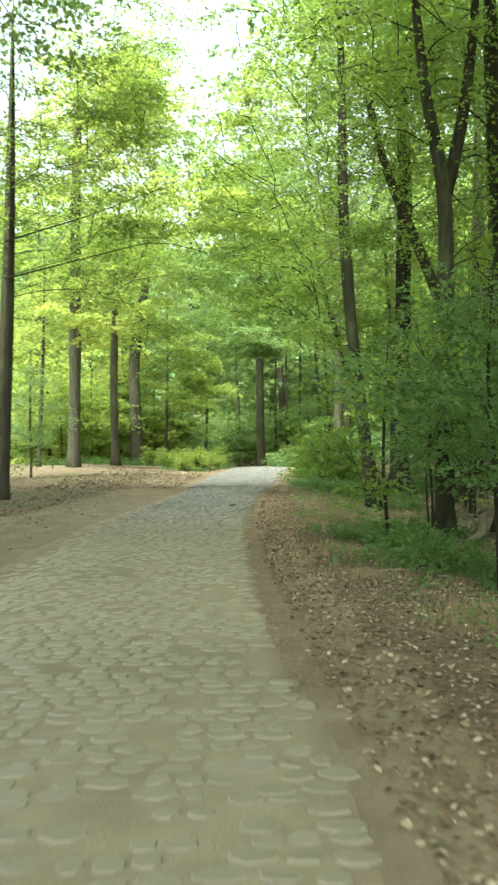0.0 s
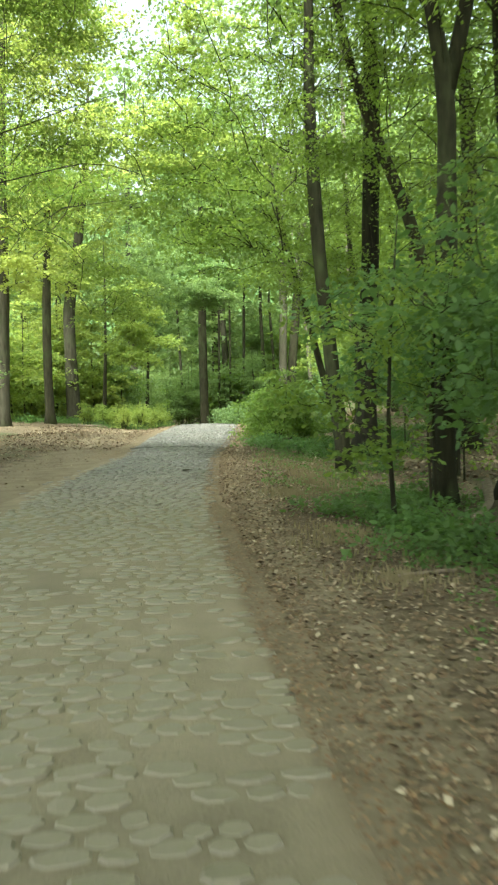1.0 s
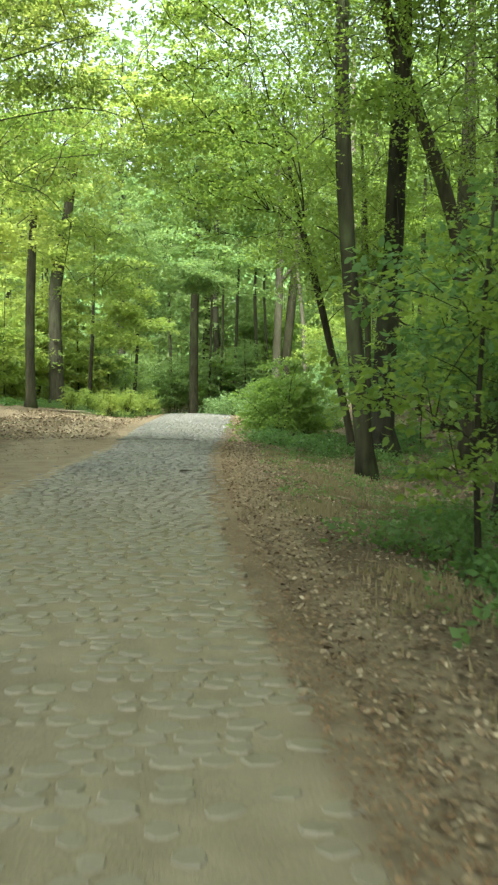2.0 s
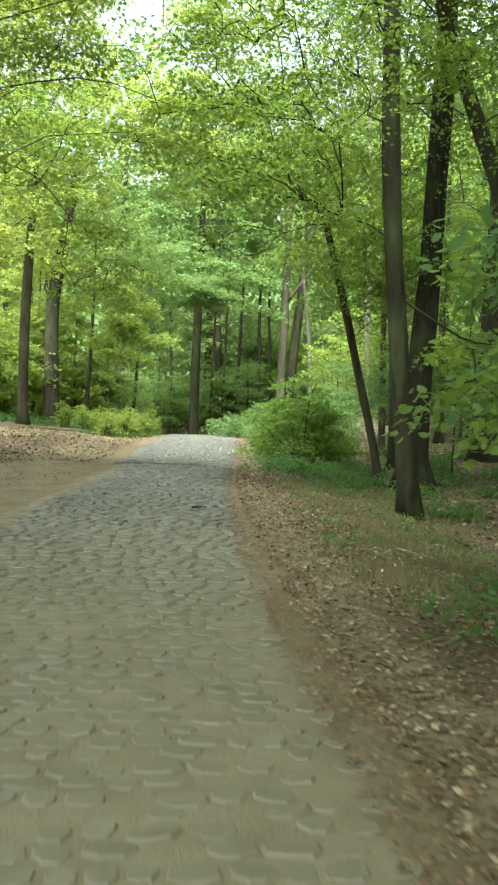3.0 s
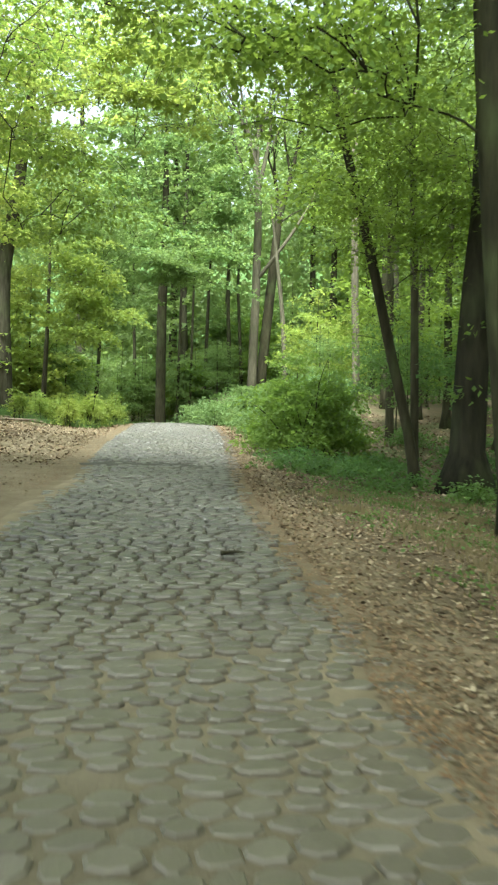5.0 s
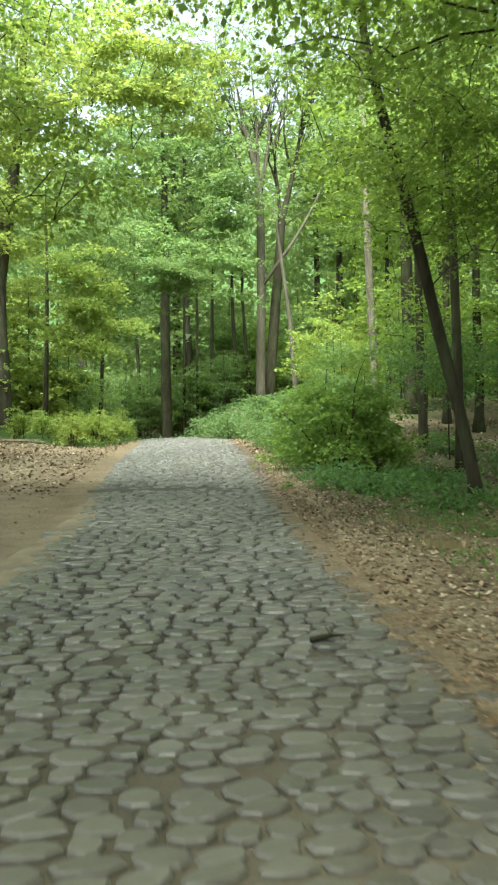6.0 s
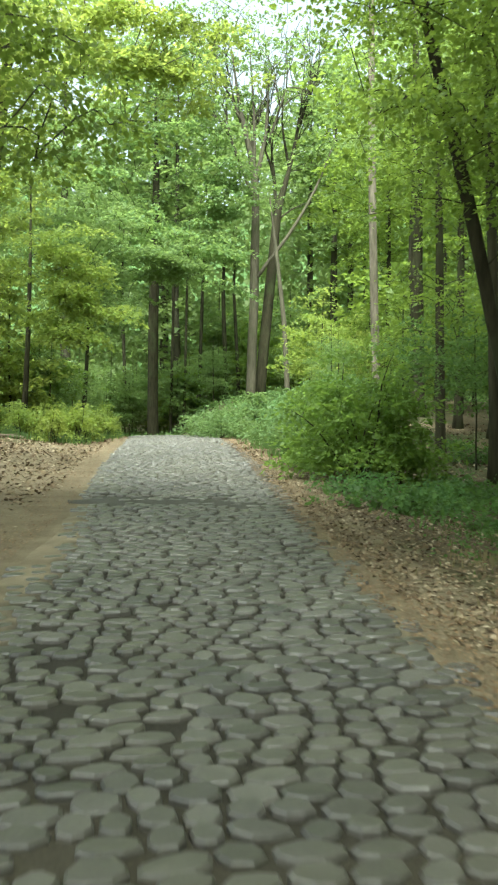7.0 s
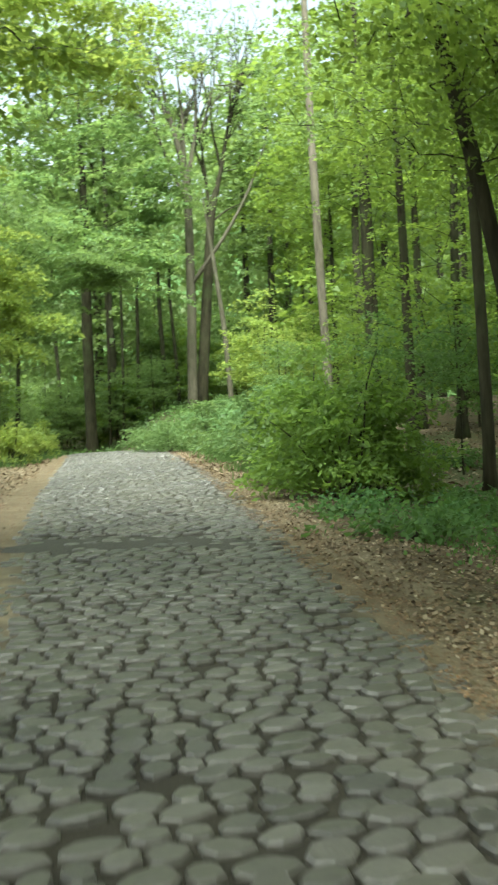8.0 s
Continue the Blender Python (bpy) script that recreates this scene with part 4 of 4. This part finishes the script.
tier_rng = np.random.default_rng(141)
tiers = []
for k in range(15):
    h = 0.3 + 1.45 * k / 14
    reach = 0.95 - 0.3 * h
    a = 2.4 * k + tier_rng.uniform(-0.5, 0.5)
    tiers.append(((reach * math.cos(a), 0.85 * reach * math.sin(a), h), (0.75 - 0.22 * h, 0.65 - 0.2 * h, 0.05), 8 if h < 1.3 else 5))
hazel = make_shrub("hazel_bush", "dense green hazel bush at the road's edge", 11, tiers + [((0.3, -0.2, 2.2), (0.25, 0.2, 0.3), 4), ((-0.5, 0.1, 2.0), (0.2, 0.2, 0.25), 3), ((0.9, 0.3, 1.7), (0.2, 0.2, 0.2), 3), ((-1.2, -0.3, 1.2), (0.35, 0.25, 0.08), 4), ((1.4, -0.2, 0.9), (0.35, 0.25, 0.08), 4)], LEAF_HAZEL, 46, 0.105, 0.42, 41, "bushes by the verge")
bramble = make_shrub("bramble", "pale green bramble thicket on the bank", 6, [((0, 0, 0.5), (1.5, 1.4, 0.6), 70)], LEAF_BRAMBLE, 36, 0.1, 0.38, 42, "brambles on the bank")
herb = make_shrub("ground_ivy", "low dark green cover at the foot of the bushes", 3, [((0, 0, 0.18), (0.9, 0.8, 0.28), 40)], LEAF_SAPLING, 26, 0.085, 0.3, 43, "low cover by the verge")
spread(hazel, [(5.6, 33.3), (6.5, 34.3), (5.8, 35.6)], 0.9, 1.1)
spread(bramble, [(8.3, 47.5), (9.4, 50), (8.8, 53.5), (10.2, 55), (9.7, 58), (11.4, 52), (7.6, 44.5), (8.4, 41.8), (9.6, 45.5), (10.8, 48.2), (11.5, 57), (12.8, 54), (9.2, 61), (7.5, 39.5), (12, 66), (10, 65), (12.8, 60.5), (13.6, 66.5), (10.2, 70), (6.6, 52.6), (7.4, 55.4)], 0.9, 1.4)
spread(herb, [(4.6, 29.2), (3.0, 10.4), (3.3, 12.1), (4.2, 9.3), (5.4, 30.4), (4.7, 31.2), (6.0, 29.0), (4.0, 15.9), (3.2, 13.9), (3.8, 12.6), (4.4, 11.2), (5.0, 16.9), (6.2, 23.2), (6.4, 31.4), (7.3, 32.4), (8.6, 30.2), (9.6, 33), (10.6, 35.6), (9.0, 27.4), (11.6, 32.4), (8.8, 38.6), (10.2, 37.8), (12.6, 38.4), (6.9, 27.0), (11.8, 42), (-1.8, 51.5), (-3.2, 53), (-4.6, 50.5), (-2.6, 55.5), (-5.8, 54), (-0.8, 55.2), (-6.6, 48.5)], 0.7, 1.1)


def hollow_cover():
    """Low leaves over the hollow beyond the crest and the foot of the far trees."""
    rng = np.random.default_rng(47)
    centres = []
    for _ in range(1100):
        y = rng.uniform(60, 92)
        x = rng.uniform(-6, 24)
        if clear_of_road(x, y, 0.5):
            centres.append((x, y, land(x, y) + 0.15 + 0.75 * rng.random() * (0.4 + 0.6 * noise.noise((x * 0.3, y * 0.3, 5.0)) + 0.3)))
    tagged(put("low_cover", quads("low_cover", leaf_cloud(rng, centres, 0.75, 34, 0.2, 0.3), 4, [LEAF_SHRUB])), "low green undergrowth in the hollow beyond the crest", "undergrowth", kind="stuff")


hollow_cover()


def verge_cover():
    """Thin low green among the dry leaves along the verge."""
    rng = np.random.default_rng(49)
    centres = []
    while len(centres) < 380:
        y = rng.uniform(6, 30)
        x = right_edge(y) + 0.9 + 3.4 * rng.random()
        if noise.noise((x * 0.8, y * 0.8, 1.0)) > -0.15:
            centres.append((x, y, land(x, y) + 0.05))
    tagged(put("verge_cover", quads("verge_cover", leaf_cloud(rng, centres, 0.26, 20, 0.055, 0.2, 0.1), 4, [LEAF_SAPLING])), "thin low green plants among dry leaves", "undergrowth", kind="stuff")


verge_cover()
for herb_leaf, label, seed, places in [
        (LEAF_MAPLE, "ragged clump of bright green tall herbs at the road's end", 48,
         [(2.2, 54), (1.5, 52.4), (2.6, 56.6), (0.7, 51), (1.0, 53.4), (0.0, 49.6), (-0.9, 50.6), (1.7, 55.4), (3.0, 58.4), (0.2, 45.6), (0.9, 46.9), (1.3, 48.3), (0.3, 47.6), (-0.7, 46.6), (1.7, 50), (2.2, 51.8), (-1.6, 48.2), (-0.5, 48.6), (-3.4, 57.6), (-5.2, 58.4), (-6.6, 57), (-8.2, 58.6), (-9.6, 57.4), (-2.2, 59.2), (-4.3, 55.8), (-7.4, 55.4)]),
        (LEAF_BRAMBLE, "ragged clump of pale green tall herbs on the bank", 46,
         [(8.6, 48), (9.6, 52), (10.4, 56), (9.0, 44), (11, 60), (8.9, 57.5), (10.9, 50.5), (7.9, 50.5), (8.2, 46), (12.2, 57.5), (11.6, 63), (7.3, 42.4), (9.4, 54.6)])]:
    nettle = make_shrub("nettle_clump", label, 9, [((0, 0, 0.6), (0.7, 0.6, 0.65), 34), ((0.2, 0, 1.1), (0.3, 0.3, 0.4), 8)], herb_leaf, 30, 0.11, 0.26, seed, "tall herbs beside the road")
    spread(nettle, places, *((0.6, 1.05) if seed == 48 else (0.8, 1.4)))


# ---- grass, fallen leaves ----
def grass_tufts(name, label, places, blades, height, seed, blade=GRASS):
    rng = np.random.default_rng(seed)
    tris = []
    for x, y, r in places:
        for _ in range(blades):
            a, d = rng.uniform(0, 6.28), 0.75 * r * abs(rng.normal())
            px, py = x + d * math.cos(a), y + d * math.sin(a)
            if not clear_of_road(px, py, 0.12):
                continue
            z, h = land(px, py), height * rng.uniform(0.2, 1.2) * (0.6 + 0.4 * noise.noise((px * 1.3, py * 1.3, 2.0)))
            b = rng.uniform(0, 6.28)
            lx, ly = math.cos(b) * h * 0.4 * rng.random(), math.sin(b) * h * 0.4 * rng.random()
            w = 0.013
            tris += [(px - w, py, z - 0.02), (px + w, py, z - 0.02), (px + lx, py + ly, z + h)]
    tagged(put(name, quads(name, tris, 3, [blade])), label, "grass", kind="stuff")


grass_tufts("verge_grass", "tall pale green grass at the road's end", [(2.3, 54, 0.6), (1.8, 52, 0.6), (2.7, 57, 0.6), (0.6, 50.5, 0.8), (1.2, 48.5, 0.5), (-0.6, 48, 0.8), (-1.4, 49.5, 0.8), (-2.4, 51, 0.8), (0.2, 52.5, 0.8), (-0.4, 54.5, 0.8), (-3.6, 52, 0.8), (0.4, 46.4, 0.9), (-0.8, 46.2, 0.9), (1.3, 49.4, 0.7), (1.9, 51.4, 0.6), (2.5, 53.6, 0.6), (3.0, 55.6, 0.5)], 260, 0.55, 51)
grass_tufts("bank_grass", "long green grass at the foot of the brambles", [(6.9, 43.5, 0.6), (7.4, 46, 0.7), (7.9, 49, 0.7), (8.2, 52.5, 0.8), (6.3, 40, 0.6), (8.6, 56, 0.9), (5.8, 37.5, 0.5)], 550, 0.5, 52)
grass_tufts("short_grass", "thin low grass among the dry leaves", [(4.4, 22, 1.0), (4.6, 20, 0.9), (4.6, 25, 0.9), (4.9, 27.2, 0.8), (4.2, 18.6, 0.9), (5.8, 26, 0.9), (5.3, 28.6, 0.8)], 280, 0.13, 53)


dry_rng = np.random.default_rng(55)
grass_tufts("dry_grass", "short straw-coloured grass among the dry leaves", [(right_edge(y) + 0.9 + 2.6 * dry_rng.random(), y, 0.5) for y in np.arange(6, 27, 0.45)], 260, 0.14, 54, STRAW)


def fallen_leaves():
    rng = np.random.default_rng(61)
    out = []

    def drop(n, y0, y1, side, reach, size):
        for _ in range(n):
            y = rng.uniform(y0, y1)
            off = abs(rng.normal(0, 1)) * reach
            x = right_edge(y) + off if side > 0 else left_edge(y) - 2.2 - off
            z = land(x, y) + 0.012
            a, s = rng.uniform(0, 6.28), size * rng.uniform(0.6, 1.3)
            d = np.array([math.cos(a), math.sin(a), rng.normal(0, 0.25)])
            w = np.array([-d[1], d[0], rng.normal(0, 0.35)]) * 0.32
            p = np.array([x, y, z])
            out.append([p, p + (d * 0.5 + w) * s, p + d * s, p + (d * 0.5 - w) * s])
    drop(36000, 2, 30, 1, 2.3, 0.046)
    drop(12000, 30, 58, 1, 1.3, 0.043)
    drop(7000, 8, 44, 1, 0.4, 0.034)
    for _ in range(20000):
        x, y = rng.uniform(5, 18), rng.uniform(20, 48)
        a, s = rng.uniform(0, 6.28), rng.uniform(0.06, 0.13)
        p, d = np.array([x, y, land(x, y) + 0.012]), np.array([math.cos(a), math.sin(a), rng.normal(0, 0.3)])
        w = np.array([-d[1], d[0], rng.normal(0, 0.4)]) * 0.34
        out.append([p, p + (d * 0.5 + w) * s, p + d * s, p + (d * 0.5 - w) * s])
    drop(14000, 14, 62, -1, 2.6, 0.065)
    for _ in range(9000):
        y = rng.uniform(30, 53)
        x = left_edge(y) - 0.35 - 5.0 * rng.random()
        a, s = rng.uniform(0, 6.28), rng.uniform(0.05, 0.1)
        p, d = np.array([x, y, land(x, y) + 0.014]), np.array([math.cos(a), math.sin(a), rng.normal(0, 0.35)])
        w = np.array([-d[1], d[0], rng.normal(0, 0.4)]) * 0.34
        out.append([p, p + (d * 0.5 + w) * s, p + d * s, p + (d * 0.5 - w) * s])
    for _ in range(5200):
        y = rng.uniform(12, 54)
        x = left_edge(y) + 0.2 - 3.0 * rng.random() ** 0.5
        a, s = rng.uniform(0, 6.28), rng.uniform(0.03, 0.07)
        p, d = np.array([x, y, land(x, y) + 0.012]), np.array([math.cos(a), math.sin(a), rng.normal(0, 0.2)])
        w = np.array([-d[1], d[0], rng.normal(0, 0.3)]) * 0.3
        out.append([p, p + (d * 0.5 + w) * s, p + d * s, p + (d * 0.5 - w) * s])
    tagged(put("leaf_litter", quads("leaf_litter", out, 4, [LITTER])), "dry brown fallen leaves along the verge", "fallen leaves", kind="stuff")


fallen_leaves()


def fallen_needles():
    """Rust-coloured bud scales and needles swept together along the road's edges."""
    rng = np.random.default_rng(62)
    out = []
    for k in range(42000):
        y = rng.uniform(5, 56)
        if k % 5 > 1:
            x = right_edge(y) - 0.25 + 0.5 * abs(rng.normal()) * (0.7 + 0.6 * noise.noise((y * 0.8, 0.0, 8.0)))
        else:
            y = rng.uniform(26, 56)
            x = left_edge(y) + 0.05 - 0.7 * abs(rng.normal())
        a, s = rng.uniform(0, 6.28), rng.uniform(0.02, 0.042)
        p, d = np.array([x, y, land(x, y) + 0.014 + (0.02 if left_edge(y) < x < right_edge(y) else 0)]), np.array([math.cos(a), math.sin(a), rng.normal(0, 0.15)])
        w = np.array([-d[1], d[0], 0]) * 0.24
        out.append([p, p + (d * 0.5 + w) * s, p + d * s, p + (d * 0.5 - w) * s])
    tagged(put("bud_scales", quads("bud_scales", out, 4, [RUST])), "rust-brown bud scales and needles along the road's edge", "fallen leaves", kind="stuff")


fallen_needles()


# ---- cobbles ----
def burial(x, y):
    """How deep sand covers the stones: more of it on the near stretch and towards the road's sides."""
    k = (x - left_edge(y)) / (right_edge(y) - left_edge(y))
    side = abs(2 * k - 1.05)
    rim = 0.031 * step(side, 0.66 if k > 0.5 else 0.5 + 0.3 * step(y, 26, 31), 0.92 + 0.12 * step(y, 26, 31))
    sand = 0.036 * (1 - step(y, 10, 20)) * (0.65 + 0.35 * step(1 - k, 0.3, 0.8))
    return max(rim, min(sand, 0.0172)) + 0.006 * noise.noise((x * 0.7, y * 0.5, 9.0))


def stripe_at(x):
    return 30.55 - 0.42 * x - 0.05 * math.sin(3 * x)


def stone_block(w, l, h, rng):
    """A worn block about its top's middle: an uneven eight-cornered outline, rounded shoulders, a faintly tilted top."""
    tilt_x, tilt_y = rng.normal(0, 0.045), rng.normal(0, 0.045)
    outline = []
    for k in range(8):
        a = math.pi * (k + 0.5) / 4 + rng.uniform(-0.14, 0.14)
        c, s = math.cos(a), math.sin(a)
        r = 1 / (abs(c) ** 6 + abs(s) ** 6) ** (1 / 6) * rng.uniform(0.9, 1.04)
        outline.append((c * r * w / 2, s * r * l / 2))
    verts = []
    for k, z in ((1.03, -0.05), (1.0, h * 0.5), (0.86, h)):
        verts += [(x * k, y * k, z + (x * tilt_x + y * tilt_y if z > 0 else 0)) for x, y in outline]
    verts.append((rng.uniform(-0.15, 0.15) * w, rng.uniform(-0.15, 0.15) * l, h * rng.uniform(0.96, 1.12)))
    faces = [(b + s, b + (s + 1) % 8, b + 8 + (s + 1) % 8, b + 8 + s) for b in (0, 8) for s in range(8)]
    faces += [(16 + s, 16 + (s + 1) % 8, 24) for s in range(8)]
    return verts, faces


def lay_cobbles():
    rng = np.random.default_rng(88)
    shapes = [mesh_of("cobble", *stone_block(0.11, 0.105, 0.026, rng), [STONE]) for _ in range(8)]
    verts, faces, single = [], [], 0
    y = 0.4
    while y < 60:
        pitch = rng.uniform(0.105, 0.15)
        x = left_edge(y) + 0.05 + rng.uniform(0, 0.12)
        end = right_edge(y) - 0.05
        while x < end:
            w = rng.uniform(0.1, 0.21)
            cx = x + w / 2
            cy = y + 0.05 * noise.noise((cx * 1.3, y * 0.9, 6.0)) + rng.uniform(-0.018, 0.018)
            x += w + rng.uniform(0.006, 0.02)
            k = (cx - left_edge(cy)) / (right_edge(cy) - left_edge(cy))
            if (abs(cy - stripe_at(cx)) < (0.62 + 0.4 * noise.noise((cx * 2.3, 0.2, 0.7))) * (1.15 - 0.6 * k) and rng.random() < 0.7) or rng.random() < 0.02 + 0.75 * step(0.24 - k, 0.0, 0.24) * (1 - step(cy, 26, 31)):
                continue
            proud = rng.uniform(-0.006, 0.007) - burial(cx, cy)
            if proud < -0.0255 + 0.006 * (1 - step(cy, 12, 17)):
                continue
            z = level(cy) + 0.006 + 0.035 * (1 - (2 * k - 1) ** 2) + 0.010 * noise.noise((cx * 1.1, cy * 1.1, 0.5)) + proud
            turn = rng.normal(0, 0.09)
            if 25.2 < cy < 27.4 and single < 300:
                ob = put("cobble", shapes[int(rng.integers(0, 8))], road)
                ob.matrix_basis = Matrix.Translation((cx, cy, z)) @ Matrix.Rotation(turn, 4, "Z") @ Matrix.Diagonal((w / 0.11, (pitch - 0.01) / 0.105, 1.05, 1))
                single += 1
                continue
            v, f = stone_block(w, pitch - 0.01, 0.022 + 0.005 * step(cy, 15, 22), rng)
            o, c, s = len(verts), math.cos(turn), math.sin(turn)
            verts += [(cx + c * a - s * b, cy + s * a + c * b, z + h) for a, b, h in v]
            faces += [tuple(i + o for i in q) for q in f]
        y += pitch
    tagged(put("cobbles", mesh_of("cobbles", verts, faces, [STONE]), road), "worn grey cobbles half sunk in sand", kind="stuff")


def grit_stripe():
    """A shallow washed-out gap across the stones, filled with dark grit."""
    verts, faces = [], []
    n = 40
    for i in range(n):
        x = 0.3 + 2.8 * i / (n - 1)
        yc = stripe_at(x)
        half = (0.68 + 0.4 * noise.noise((x * 2.3, 0.2, 0.7))) * (1.15 - 0.6 * i / n) * (0.25 + 0.75 * step(min(i, n - 1 - i), 0, 7))
        for k in (-1, -0.4, 0.4, 1):
            y = yc + k * half
            t = (x - left_edge(y)) / (right_edge(y) - left_edge(y))
            verts.append((x, y, level(y) + 0.012 + 0.035 * (1 - (2 * t - 1) ** 2) + 0.010 * noise.noise((x * 1.1, y * 1.1, 0.5)) + (0.016 if abs(k) < 0.9 else -0.012)))
    for i in range(n - 1):
        for k in range(3):
            faces.append((i * 4 + k, (i + 1) * 4 + k, (i + 1) * 4 + k + 1, i * 4 + k + 1))
    put("grit_patch", mesh_of("grit_patch", verts, faces, [GRAVEL], True), road, "dark grit filling a gap across the stones")


lay_cobbles()
grit_stripe()


# ---- dead wood ----
def dead_limb(name, label, path, r, seed, bark=DEAD):
    rng = np.random.default_rng(seed)
    base = Vector((path[0][0], path[0][1], land(path[0][0], path[0][1])))
    thing = tagged(new(name), label, "branch")
    thing.location = base
    pts = [(x - base.x, y - base.y, land(x, y) - base.z + h) for x, y, h in path]
    line, rad = dense(pts, [r, r * 0.85, r * 0.6, r * 0.3][: len(pts)] if len(pts) <= 4 else np.linspace(r, r * 0.3, len(pts)), 12)
    put("stem", mesh_of("stem", *tube(line, rad, 8, 0.12, seed), [bark], True), thing)
    for k in (4, 7, 9):
        a = np.array(line[k])
        b = a + np.array([rng.normal(0, 0.25), rng.normal(0, 0.25), abs(rng.normal(0, 0.12))]) * min(1, r * 25)
        put("twig", mesh_of("twig", *tube([a, (a + b) / 2 + rng.normal(0, 0.02, 3), b], [rad[k] * 0.5, rad[k] * 0.35, rad[k] * 0.12], 5, 0.05), [bark], True), thing)


dead_limb("fallen_limb", "dark fallen limb leaning among the saplings", [(6.2, 17.2, 0.35), (5.8, 16.2, 0.12), (5.3, 15.3, 0.05), (4.8, 14.6, 0.04)], 0.09, 1)
dead_limb("fallen_branch", "thin dry branch lying in the leaf litter", [(2.1, 9.6, 0.02), (2.7, 9.9, 0.03), (3.3, 9.9, 0.03), (3.9, 10.3, 0.02)], 0.02, 2)
dead_limb("fallen_branch", "grey dry branch on the leaf-strewn bank", [(-0.6, 46.0, 0.05), (-1.3, 45.6, 0.08), (-2.0, 45.7, 0.06), (-2.6, 45.3, 0.05)], 0.06, 3)
dead_limb("fallen_branch", "grey dry branch on the leaf-strewn bank", [(0.3, 48.5, 0.05), (-0.6, 48.9, 0.15), (-1.4, 48.6, 0.1), (-2.2, 48.9, 0.05)], 0.05, 4)
dead_limb("fallen_branch", "bleached branch in the open wood", [(9.4, 34.2, 0.04), (10.2, 34.6, 0.1), (11.0, 34.3, 0.08), (11.9, 34.7, 0.05)], 0.06, 5)
dead_limb("fallen_branch", "thin dry branch on the verge", [(3.3, 18.2, 0.03), (3.8, 17.9, 0.02), (4.3, 18.1, 0.02), (4.8, 17.8, 0.02)], 0.015, 6)
dead_limb("dark_stick", "small dark stick lying on the cobbles", [(1.22, 20.5, 0.07), (1.3, 20.52, 0.075), (1.36, 20.55, 0.07), (1.43, 20.56, 0.065)], 0.017, 7, BARK_DARK)
